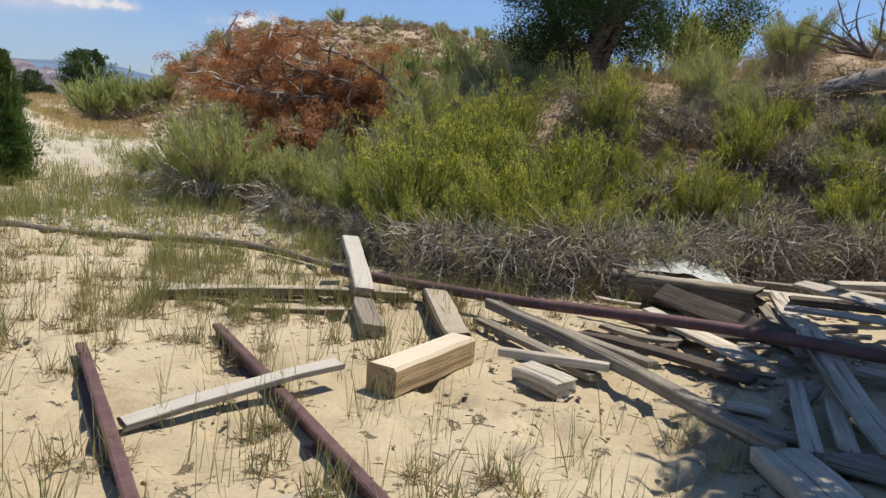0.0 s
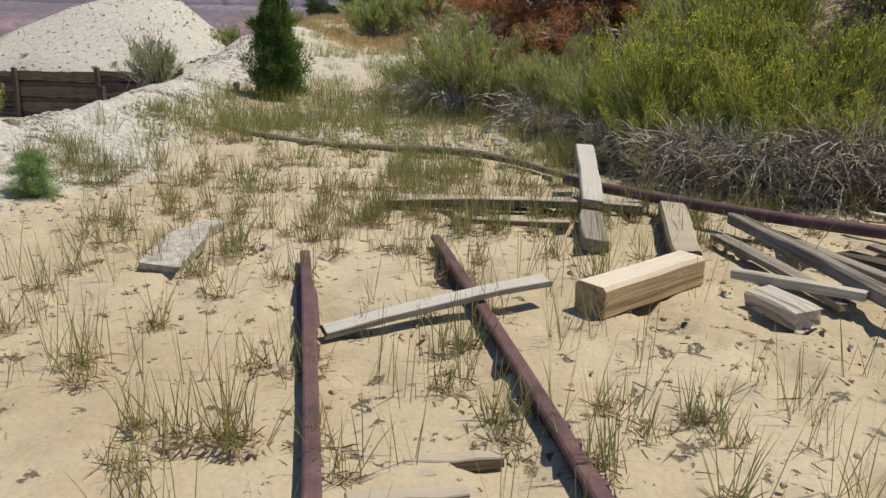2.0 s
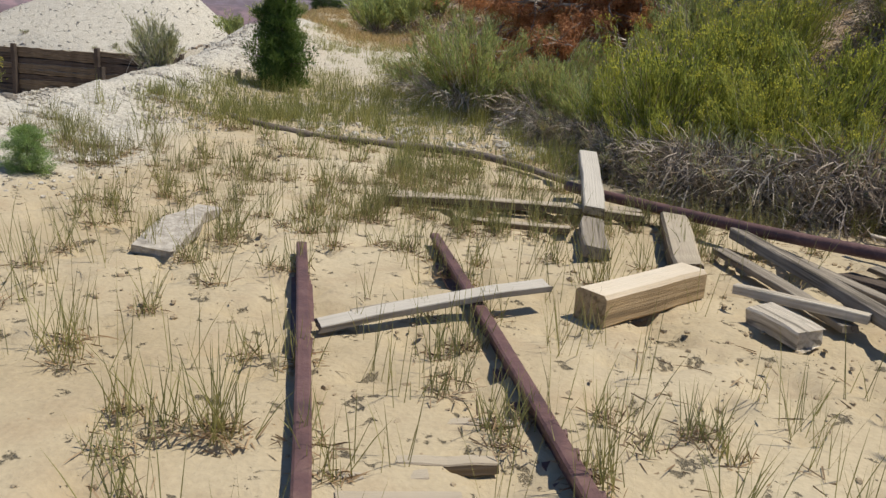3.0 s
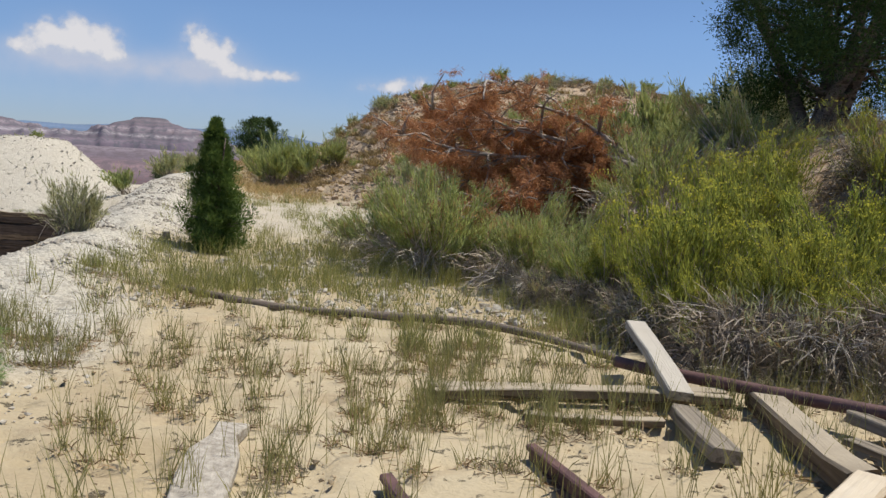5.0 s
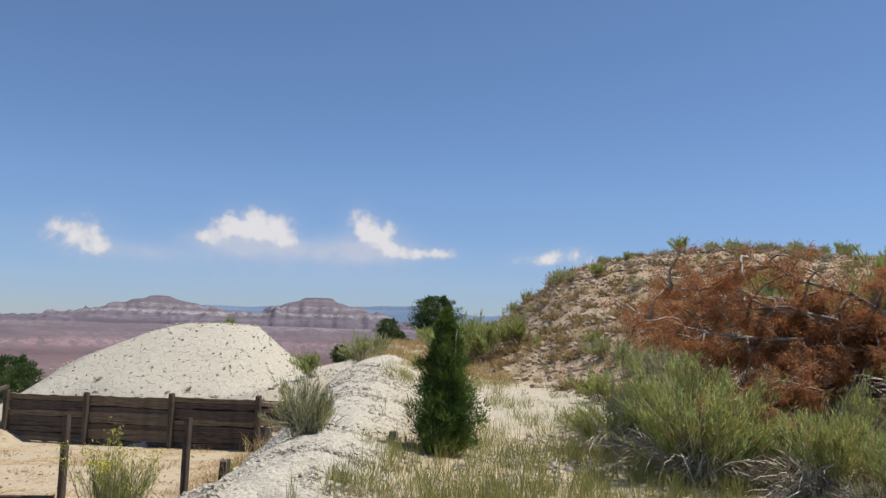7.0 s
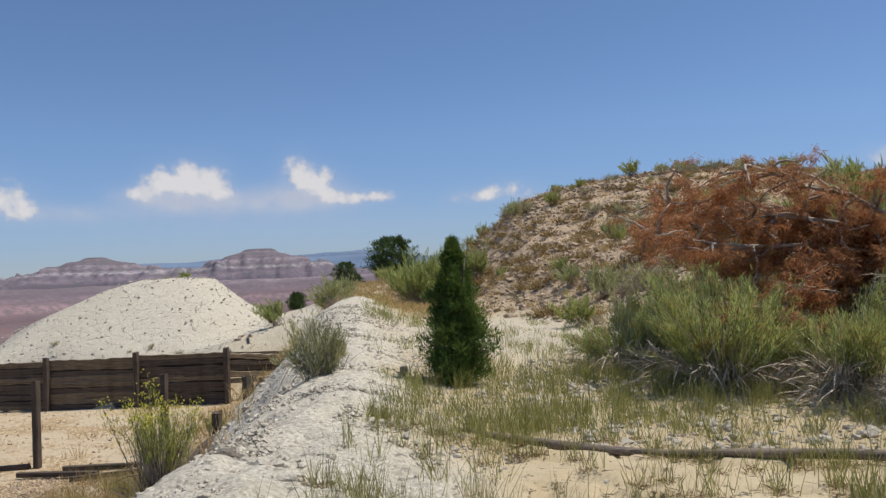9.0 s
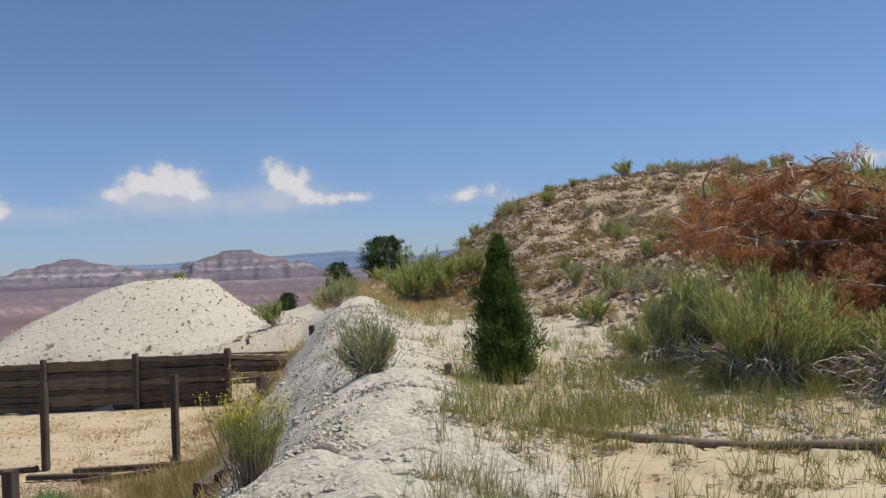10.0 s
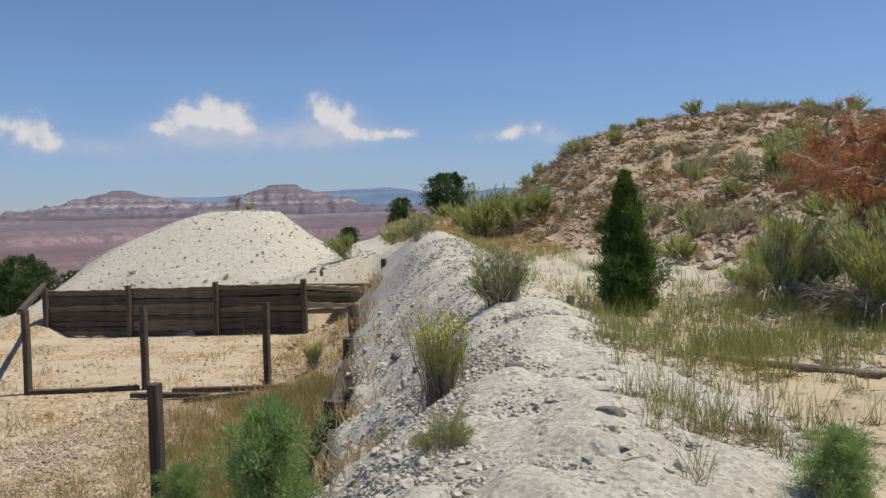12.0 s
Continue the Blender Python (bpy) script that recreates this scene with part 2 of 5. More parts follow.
def ground_material():
    m, t, b = material("desert_ground")
    v = object_vec(t)
    att = node(t, "ShaderNodeAttribute", attribute_name="soil")
    sep = node(t, "ShaderNodeSeparateColor")
    t.links.new(att.outputs["Color"], sep.inputs[0])
    broad, mid, fine = tex_noise(t, 0.5, 5, vec=v), tex_noise(t, 3.0, 6, vec=v), tex_noise(t, 40, 5, vec=v)
    sand = ramp(t, broad, [(0.3, (0.405, 0.325, 0.205)), (0.55, (0.495, 0.415, 0.285)), (0.75, (0.55, 0.48, 0.345))])
    sand = mixed(t, maths(t, "MULTIPLY", ramp(t, mid, [(0.52, 0.0), (0.74, 1.0)]), 0.4), sand, (0.35, 0.25, 0.16))
    cell = node(t, "ShaderNodeTexVoronoi", feature="F1")
    cell.inputs["Scale"].default_value = 13.0
    t.links.new(v, cell.inputs["Vector"])
    chips = ramp(t, cell.outputs["Distance"], [(0.1, 1.0), (0.42, 0.0)])
    cell2 = node(t, "ShaderNodeTexVoronoi", feature="F1")
    cell2.inputs["Scale"].default_value = 38.0
    t.links.new(v, cell2.inputs["Vector"])
    chip_tone = node(t, "ShaderNodeSeparateColor")
    t.links.new(cell.outputs["Color"], chip_tone.inputs[0])
    chip_tone2 = node(t, "ShaderNodeSeparateColor")
    t.links.new(cell2.outputs["Color"], chip_tone2.inputs[0])
    white = ramp(t, chip_tone2.outputs[0], [(0.0, (0.40, 0.365, 0.305)), (0.5, (0.59, 0.555, 0.475)), (1.0, (0.69, 0.65, 0.565))])
    white = mixed(t, maths(t, "MULTIPLY", ramp(t, mid, [(0.45, 0.0), (0.7, 1.0)]), 0.5), white, (0.48, 0.435, 0.355))
    brown = ramp(t, chip_tone.outputs[0], [(0.0, (0.33, 0.235, 0.155)), (0.5, (0.48, 0.36, 0.25)), (1.0, (0.60, 0.49, 0.36))])
    brown = mixed(t, ramp(t, broad, [(0.4, 0.0), (0.7, 0.6)]), brown, (0.39, 0.30, 0.205))
    gravel = ramp(t, chip_tone.outputs[1], [(0.0, (0.30, 0.21, 0.125)), (0.6, (0.50, 0.38, 0.24)), (1.0, (0.62, 0.52, 0.37))])
    gravel = mixed(t, ramp(t, broad, [(0.47, 0.0), (0.58, 0.85)]), gravel, (0.55, 0.46, 0.34))
    col = mixed(t, sep.outputs[2], sand, gravel)
    col = mixed(t, sep.outputs[1], col, brown)
    col = mixed(t, sep.outputs[0], col, white)
    col = mixed(t, 0.35, col, ramp(t, fine, [(0.3, 0.62), (0.7, 1.0)]), "MULTIPLY")
    t.links.new(col, b.inputs["Base Color"])
    b.inputs["Roughness"].default_value = 0.95
    b.inputs["Specular IOR Level"].default_value = 0.15
    stony = maths(t, "ADD", maths(t, "ADD", sep.outputs[0], sep.outputs[1]), sep.outputs[2], clamp=True)
    crack = ramp(t, tex_noise(t, 6, 8, 0.72, v), [(0.33, 0.0), (0.40, 1.0)])
    h = maths(t, "ADD", maths(t, "MULTIPLY", crack, 2.2), maths(t, "MULTIPLY", fine, 0.18))
    h = maths(t, "ADD", h, maths(t, "MULTIPLY", maths(t, "ADD", maths(t, "MULTIPLY", chips, 0.4), maths(t, "MULTIPLY", tex_noise(t, 14, 10, 0.8, v), 0.8)), stony))
    h = maths(t, "ADD", h, maths(t, "MULTIPLY", mid, 0.9))
    bump(t, b, h, 0.85, 0.035)
    return m


def wood_material(name, dark, light, grain=55.0, paled=None):
    m, t, b = material(name)
    v = object_vec(t, (1.2, grain, grain))
    g, s = tex_noise(t, 1.0, 7, 0.65, v), tex_noise(t, 2.2, 5, 0.6, object_vec(t))
    info = node(t, "ShaderNodeObjectInfo")
    col = ramp(t, g, [(0.3, dark), (0.5, tuple((a + c) / 2 for a, c in zip(dark, light))), (0.68, light)])
    split = ramp(t, tex_noise(t, 0.9, 3, 0.5, object_vec(t, (0.8, grain * 0.45, grain * 0.45))), [(0.36, 1.0), (0.43, 0.0)])
    col = mixed(t, maths(t, "MULTIPLY", split, 0.8), col, tuple(0.25 * c for c in dark))
    col = mixed(t, ramp(t, s, [(0.42, 0.0), (0.7, 0.55)]), col, tuple(0.55 * c for c in dark))
    col = mixed(t, maths(t, "MULTIPLY", info.outputs["Random"], 0.35), col, tuple(0.6 * c for c in light))
    if paled:
        # a second, paler tone on faces that point upward
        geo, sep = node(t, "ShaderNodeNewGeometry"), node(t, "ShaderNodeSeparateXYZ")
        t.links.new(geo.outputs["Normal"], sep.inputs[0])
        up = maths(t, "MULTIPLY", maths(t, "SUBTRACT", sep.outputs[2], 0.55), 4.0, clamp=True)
        col = mixed(t, maths(t, "MULTIPLY", up, ramp(t, s, [(0.3, 0.95), (0.75, 0.55)])), col, paled)
    t.links.new(col, b.inputs["Base Color"])
    b.inputs["Roughness"].default_value = 0.88
    b.inputs["Specular IOR Level"].default_value = 0.2
    bump(t, b, maths(t, "ADD", g, maths(t, "MULTIPLY", s, 0.5)), 0.8, 0.012)
    return m


def rust_material():
    m, t, b = material("rusted_steel")
    v = object_vec(t)
    n, f = tex_noise(t, 7, 7, 0.65, v), tex_noise(t, 60, 4, vec=v)
    col = ramp(t, n, [(0.3, (0.085, 0.045, 0.045)), (0.55, (0.15, 0.078, 0.074)), (0.78, (0.235, 0.14, 0.115))])
    col = mixed(t, 0.35, col, ramp(t, f, [(0.35, 0.5), (0.7, 1.0)]), "MULTIPLY")
    t.links.new(col, b.inputs["Base Color"])
    b.inputs["Metallic"].default_value, b.inputs["Roughness"].default_value = 0.15, 0.68
    bump(t, b, maths(t, "ADD", n, f), 0.5, 0.006)
    return m


def leaf_material(name, dark, light, thin=0.3, rough=0.75):
    m, t, b = material(name)
    geo, info = node(t, "ShaderNodeNewGeometry"), node(t, "ShaderNodeObjectInfo")
    col = ramp(t, geo.outputs["Random Per Island"], [(0.0, dark), (0.6, tuple((a + c) / 2 for a, c in zip(dark, light))), (1.0, light)])
    patch = tex_noise(t, 2.6, 4, vec=object_vec(t))
    col = mixed(t, ramp(t, patch, [(0.42, 0.0), (0.62, 0.55)]), col, tuple(0.5 * (a + c) * k for a, c, k in zip(dark, light, (1.25, 1.1, 0.8))))
    col = mixed(t, maths(t, "MULTIPLY", info.outputs["Random"], 0.3), col, tuple(0.5 * (a + c) * k for a, c, k in zip(dark, light, (1.2, 0.95, 0.9))))
    t.links.new(col, b.inputs["Base Color"])
    b.inputs["Roughness"].default_value, b.inputs["Specular IOR Level"].default_value = rough, 0.2
    if thin:
        tr = node(t, "ShaderNodeBsdfTranslucent")
        t.links.new(col, tr.inputs[0])
        mx = node(t, "ShaderNodeMixShader")
        mx.inputs[0].default_value = thin
        t.links.new(b.outputs[0], mx.inputs[1])
        t.links.new(tr.outputs[0], mx.inputs[2])
        t.links.new(mx.outputs[0], t.nodes["Material Output"].inputs[0])
    return m


def rock_material(name, dark, light, scale=6.0):
    m, t, b = material(name)
    v, geo = object_vec(t), node(t, "ShaderNodeNewGeometry")
    n, f = tex_noise(t, scale, 6, 0.6, v), tex_noise(t, 45, 4, vec=v)
    col = ramp(t, n, [(0.3, dark), (0.7, light)])
    col = mixed(t, maths(t, "MULTIPLY", geo.outputs["Random Per Island"], 0.5), col, tuple(0.55 * c for c in light))
    t.links.new(col, b.inputs["Base Color"])
    b.inputs["Roughness"].default_value, b.inputs["Specular IOR Level"].default_value = 0.95, 0.15
    bump(t, b, maths(t, "ADD", n, maths(t, "MULTIPLY", f, 0.4)), 0.7, 0.02)
    return m


def strata_material(name, stops, height, low, scrub):
    """Layered rock: bands by height, broken by noise, with scrub in spots."""
    m, t, b = material(name)
    v = object_vec(t)
    sep = node(t, "ShaderNodeSeparateXYZ")
    t.links.new(v, sep.inputs[0])
    wob = tex_noise(t, 0.006, 6, 0.6, v)
    band = node(t, "ShaderNodeTexNoise")
    band.inputs["Scale"].default_value, band.inputs["Detail"].default_value = 1.0, 6.0
    mp = node(t, "ShaderNodeMapping")
    mp.inputs["Scale"].default_value = (0.0012, 0.0012, 0.055)
    t.links.new(v, mp.inputs[0])
    t.links.new(mp.outputs[0], band.inputs["Vector"])
    k = maths(t, "DIVIDE", maths(t, "SUBTRACT", sep.outputs[2], low), height)
    k = maths(t, "ADD", k, maths(t, "MULTIPLY", maths(t, "SUBTRACT", wob, 0.5), 0.4))
    col = ramp(t, k, stops)
    col = mixed(t, 0.6, col, ramp(t, band.outputs[0], [(0.36, 0.5), (0.5, 0.85), (0.64, 1.2)]), "MULTIPLY")
    spots = ramp(t, tex_noise(t, 0.045, 8, 0.8, v), [(0.47, 0.0), (0.54, 1.0)])
    col = mixed(t, maths(t, "MULTIPLY", spots, 0.8), col, scrub)
    t.links.new(col, b.inputs["Base Color"])
    b.inputs["Roughness"].default_value, b.inputs["Specular IOR Level"].default_value = 1.0, 0.0
    return m


MAT_GROUND = ground_material()
MAT_GREY_WOOD = wood_material("weathered_grey_wood", (0.15, 0.122, 0.095), (0.42, 0.37, 0.30))
MAT_PALE_WOOD = wood_material("bleached_wood", (0.38, 0.325, 0.255), (0.74, 0.665, 0.55))
MAT_TAN_WOOD = wood_material("sawn_tan_wood", (0.36, 0.24, 0.12), (0.64, 0.48, 0.29), paled=(0.70, 0.62, 0.50))
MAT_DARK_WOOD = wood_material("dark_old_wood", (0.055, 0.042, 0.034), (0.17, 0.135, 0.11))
MAT_BROWN_WOOD = wood_material("brown_plank_wood", (0.11, 0.08, 0.05), (0.30, 0.235, 0.165), paled=(0.50, 0.43, 0.33))
MAT_WHITE_WOOD = wood_material("bleached_white_wood", (0.26, 0.23, 0.19), (0.56, 0.51, 0.44), paled=(0.54, 0.50, 0.435))
MAT_RUST = rust_material()
MAT_BARK = wood_material("juniper_bark", (0.09, 0.07, 0.06), (0.34, 0.28, 0.23))
MAT_PALE_BRANCH = wood_material("pale_dead_branch", (0.24, 0.20, 0.165), (0.56, 0.49, 0.42))
MAT_SALTBUSH = leaf_material("saltbush_leaves", (0.17, 0.20, 0.09), (0.55, 0.58, 0.34), 0.35)
MAT_DEADWOOD = wood_material("silver_deadwood", (0.19, 0.16, 0.14), (0.44, 0.39, 0.35))
MAT_JUNIPER = leaf_material("juniper_scale_leaves", (0.03, 0.07, 0.02), (0.18, 0.28, 0.07), 0.3)
MAT_OLD_JUNIPER = leaf_material("old_juniper_leaves", (0.018, 0.042, 0.014), (0.10, 0.165, 0.045), 0.15)
MAT_FAR_JUNIPER = leaf_material("far_juniper_leaves", (0.03, 0.06, 0.025), (0.11, 0.17, 0.055), 0.2)
MAT_RED_NEEDLES = leaf_material("dead_red_needles", (0.19, 0.085, 0.042), (0.68, 0.38, 0.20), 0.42)
MAT_RABBIT = leaf_material("rabbitbrush_leaves", (0.075, 0.115, 0.028), (0.57, 0.61, 0.145), 0.34)
MAT_BLOSSOM = leaf_material("rabbitbrush_blossoms", (0.44, 0.47, 0.07), (0.70, 0.66, 0.12), 0.4)
MAT_SAGE = leaf_material("sage_leaves", (0.15, 0.19, 0.09), (0.62, 0.66, 0.36), 0.45)
MAT_GREEN_SAGE = leaf_material("green_sage_leaves", (0.13, 0.19, 0.062), (0.57, 0.63, 0.26), 0.44)
MAT_TWIG = leaf_material("dry_grey_twigs", (0.045, 0.037, 0.031), (0.55, 0.50, 0.43), 0.0)
MAT_SILVER_TWIG = leaf_material("silver_sage_twigs", (0.22, 0.19, 0.165), (0.74, 0.68, 0.60), 0.0)
MAT_GRASS = leaf_material("bench_grass", (0.15, 0.165, 0.06), (0.43, 0.42, 0.19), 0.4)
MAT_GREEN_GRASS = leaf_material("green_grass", (0.14, 0.17, 0.055), (0.46, 0.46, 0.185), 0.4)
MAT_DRY_GRASS = leaf_material("dry_straw", (0.30, 0.22, 0.10), (0.58, 0.47, 0.26), 0.3)
MAT_HILL = leaf_material("brown_olive_scrub", (0.17, 0.125, 0.06), (0.40, 0.33, 0.17), 0.25)
MAT_SEEDLING = leaf_material("young_juniper_leaves", (0.13, 0.23, 0.08), (0.42, 0.56, 0.24), 0.45)
MAT_LITTER = leaf_material("plant_litter", (0.17, 0.125, 0.08), (0.42, 0.34, 0.22), 0.0)
MAT_PALE_ROCK = rock_material("pale_rock", (0.40, 0.37, 0.32), (0.72, 0.67, 0.59))
MAT_BERM_ROCK = rock_material("bleached_berm_rock", (0.30, 0.265, 0.225), (0.68, 0.63, 0.54), 14.0)
MAT_TAN_ROCK = rock_material("tan_rock", (0.28, 0.21, 0.145), (0.58, 0.465, 0.345))
MAT_CLOD = rock_material("sand_clod", (0.30, 0.225, 0.14), (0.50, 0.41, 0.28))
MAT_SLAB = rock_material("old_concrete", (0.25, 0.22, 0.18), (0.60, 0.55, 0.48), 22.0)
MAT_DARK_ROCK = rock_material("dark_rock", (0.12, 0.105, 0.09), (0.30, 0.27, 0.23))
MAT_TIN = rock_material("weathered_sheet_metal", (0.36, 0.38, 0.37), (0.62, 0.63, 0.60), 9.0)
# distance haze is mixed into the base colours of these three far rocks
MAT_PLATEAU = strata_material("red_hazed_plateau_rock", [(0.0, (0.22, 0.155, 0.15)), (0.35, (0.20, 0.135, 0.15)), (0.6, (0.25, 0.18, 0.195)), (0.8, (0.17, 0.14, 0.17)), (0.93, (0.24, 0.205, 0.235))], 110, -108, (0.15, 0.125, 0.14))
MAT_MESA = strata_material("banded_hazed_mesa_rock", [(0.0, (0.155, 0.13, 0.165)), (0.2, (0.20, 0.165, 0.20)), (0.33, (0.19, 0.16, 0.20)), (0.42, (0.35, 0.32, 0.345)), (0.5, (0.19, 0.16, 0.195)), (0.62, (0.27, 0.23, 0.255)), (0.7, (0.18, 0.15, 0.18)), (0.88, (0.22, 0.185, 0.21)), (1.0, (0.13, 0.115, 0.135))], 104, 0, (0.12, 0.12, 0.14))
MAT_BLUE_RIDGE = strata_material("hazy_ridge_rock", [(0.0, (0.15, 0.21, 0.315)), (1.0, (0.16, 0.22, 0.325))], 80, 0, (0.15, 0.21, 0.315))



# ---- mesh helpers ----
def mesh_object(name, verts, faces, mat, parent=None, shade=False):
    me = bpy.data.meshes.new(name)
    me.from_pydata(np.asarray(verts).tolist() if isinstance(verts, np.ndarray) else verts, [], faces)
    if shade:
        me.polygons.foreach_set("use_smooth", [True] * len(me.polygons))
    me.materials.append(mat)
    me.update()
    ob = new(name, me)
    ob.parent = parent
    return ob


def part(name, bm, mat, parent, label=""):
    me = bpy.data.meshes.new(name)
    bm.to_mesh(me)
    bm.free()
    me.materials.append(mat)
    ob = new(name, me)
    ob.parent = parent
    return tagged(ob, label)


def grid_ground():
    def axis(lo, hi, step):
        core = np.arange(lo, hi + step / 2, step)
        grow, a, up = step, hi, []
        while a < 4900:
            grow = min(grow * 1.06, 400) if a - hi > 1 else step * 1.02
            a += grow
            up.append(a)
        grow, a, down = step, lo, []
        while a > -4900:
            grow = min(grow * 1.06, 400) if lo - a > 1 else step * 1.02
            a -= grow
            down.append(a)
        return np.array(down[::-1] + list(core) + up)

    xs, ys = axis(-9.5, 2.5, 0.055), axis(1.5, 10.0, 0.055)
    X, Y = np.meshgrid(xs, ys)
    Z, pale, brown, yard = terrain(X, Y)
    near = 1 - smooth(16, 30, np.hypot(X + 4, Y - 8))
    Z = Z + near * (0.035 * fbm(X * 3, Y * 3, 4, 71) + (0.10 * pale + 0.05 * brown) * fbm(X * 5, Y * 5, 3, 73) + 0.16 * pale * fbm(X * 1.6, Y * 1.6, 4, 79))
    # trodden prints and hollows in the dry crust
    prints = fbm(X * 4.5, Y * 4.5, 3, 77)
    Z = Z - near * (1 - pale) * 0.05 * smooth(0.08, 0.13, prints)
    scuff = fbm(X * 6.5, Y * 6.5, 2, 78) * smooth(-1.4, 0.2, X) * (1 - smooth(5.0, 6.5, Y))
    Z = Z - near * 0.03 * smooth(0.05, 0.12, scuff)
    nx, ny = len(xs), len(ys)
    verts = np.stack([X.ravel(), Y.ravel(), Z.ravel()], 1)
    i = np.arange(nx * ny).reshape(ny, nx)
    faces = np.stack([i[:-1, :-1].ravel(), i[:-1, 1:].ravel(), i[1:, 1:].ravel(), i[1:, :-1].ravel()], 1)
    me = bpy.data.meshes.new("ground")
    me.vertices.add(len(verts))
    me.vertices.foreach_set("co", verts.astype(np.float32).ravel())
    me.loops.add(faces.size)
    me.loops.foreach_set("vertex_index", faces.ravel().astype(np.int32))
    me.polygons.add(len(faces))
    me.polygons.foreach_set("loop_start", np.arange(0, faces.size, 4, dtype=np.int32))
    me.polygons.foreach_set("use_smooth", np.ones(len(faces), bool))
    me.update()
    attr = me.color_attributes.new("soil", "FLOAT_COLOR", "POINT")
    attr.data.foreach_set("color", np.stack([pale.ravel(), brown.ravel(), yard.ravel(), np.ones(nx * ny)], 1).astype(np.float32).ravel())
    me.materials.append(MAT_GROUND)
    return tagged(new("ground", me), "pale cracked sand bench with gravel berm and brown hillside", "ground", kind="structure")


grid_ground()


def polar_sheet(name, height, azs, rs, mat):
    A, R = np.meshgrid(np.radians(azs), rs)
    X, Y = np.sin(A) * R, np.cos(A) * R
    Z = height(A, R, X, Y)
    na, nr = len(azs), len(rs)
    i = np.arange(na * nr).reshape(nr, na)
    faces = np.stack([i[:-1, :-1].ravel(), i[:-1, 1:].ravel(), i[1:, 1:].ravel(), i[1:, :-1].ravel()], 1).tolist()
    return mesh_object(name, np.stack([X.ravel(), Y.ravel(), Z.ravel()], 1), faces, mat, shade=True)


def plateau_height(A, R, X, Y):
    edge = 1750 + 420 * fbm(X * 0.0016, Y * 0.0016, 5, 81) * 2
    k = (R - edge) / 700
    steps = 0.45 * smooth(0.0, 0.45, k) + 0.25 * smooth(0.5, 0.62, k) + 0.3 * smooth(0.7, 1.0, k)
    return -107 + 108 * steps + 7 * fbm(X * 0.012, Y * 0.012, 4, 83) * smooth(-0.2, 0.2, k)


def mesa_height(A, R, X, Y):
    """Two flat-capped mesas that rise in steps from the plateau."""
    z = -6 + 0 * A
    gully = fbm(A * 90, R * 0.004, 4, 91)
    for a0, r0, wide, cap, top in ((-27.75, 3000, 230, 32, 106), (-37.95, 3150, 260, 26, 101)):
        cx, cy = math.sin(radians(a0)) * r0, math.cos(radians(a0)) * r0
        across = (X - cx) * math.cos(radians(a0)) - (Y - cy) * math.sin(radians(a0))
        along = (X - cx) * math.sin(radians(a0)) + (Y - cy) * math.cos(radians(a0))
        d = np.hypot(across, along * 0.8) * (1 + 0.85 * gully)
        k = 1 - (d - cap) / wide
        peak = 0.34 * smooth(-1.6, 0.1, k) + 0.56 * np.clip((k + 0.1) / 1.08, 0, 1) + 0.05 * smooth(0.3, 0.42, k) + 0.05 * smooth(0.88, 1.0, k)
        z = np.maximum(z, -6 + (top + 6) * peak)
    low = 15 * smooth(0.05, 0.3, fbm(A * 9, R * 0.001, 3, 95) + 0.22)
    return np.maximum(z, low + 6) - 120 * (1 - smooth(2440, 2560, R))


def blue_height(A, R, X, Y):
    share = np.exp(-((np.degrees(A) + 22) / 20) ** 4)
    return (128 * share * (0.95 + 0.7 * fbm(A * 11, R * 0, 4, 99))) * smooth(4300, 4600, R) - 5


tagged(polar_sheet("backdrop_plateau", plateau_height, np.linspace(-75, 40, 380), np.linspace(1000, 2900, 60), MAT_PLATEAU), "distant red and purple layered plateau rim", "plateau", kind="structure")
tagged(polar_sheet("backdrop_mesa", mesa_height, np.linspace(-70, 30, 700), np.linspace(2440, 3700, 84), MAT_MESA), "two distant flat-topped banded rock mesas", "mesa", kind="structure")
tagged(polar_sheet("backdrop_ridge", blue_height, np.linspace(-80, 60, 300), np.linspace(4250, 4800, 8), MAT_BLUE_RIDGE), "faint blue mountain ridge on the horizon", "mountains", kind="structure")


# ---- plants ----
def blades(base, way, length, width, bend, rng):
    """Tapering two-piece blades as one array of vertices and faces; bend drops the tip."""
    n = len(base)
    way = way / np.linalg.norm(way, axis=1, keepdims=True)
    side = np.cross(way, rng.normal(size=(n, 3)))
    side /= np.linalg.norm(side, axis=1, keepdims=True) + 1e-9
    length, width, bend = (np.broadcast_to(np.asarray(a, float), (n,))[:, None] for a in (length, width, bend))
    mid = base + way * length * 0.55 + np.array([0, 0, -1.0]) * bend * length * 0.15
    tip = base + way * length + np.array([0, 0, -1.0]) * bend * length * 0.6
    v = np.stack([base - side * width * 0.5, base + side * width * 0.5, mid + side * width * 0.45, mid - side * width * 0.45, tip], 1).reshape(-1, 3)
    k = np.arange(n) * 5
    quads = np.stack([k, k + 1, k + 2, k + 3], 1).tolist()
    tris = np.stack([k + 3, k + 2, k + 4], 1).tolist()
    return v, quads + tris


def joined(pieces):
    verts, faces, start = [], [], 0
    for v, f in pieces:
        verts.append(np.asarray(v))
        faces += [[i + start for i in face] for face in f]
        start += len(v)
    return np.concatenate(verts), faces


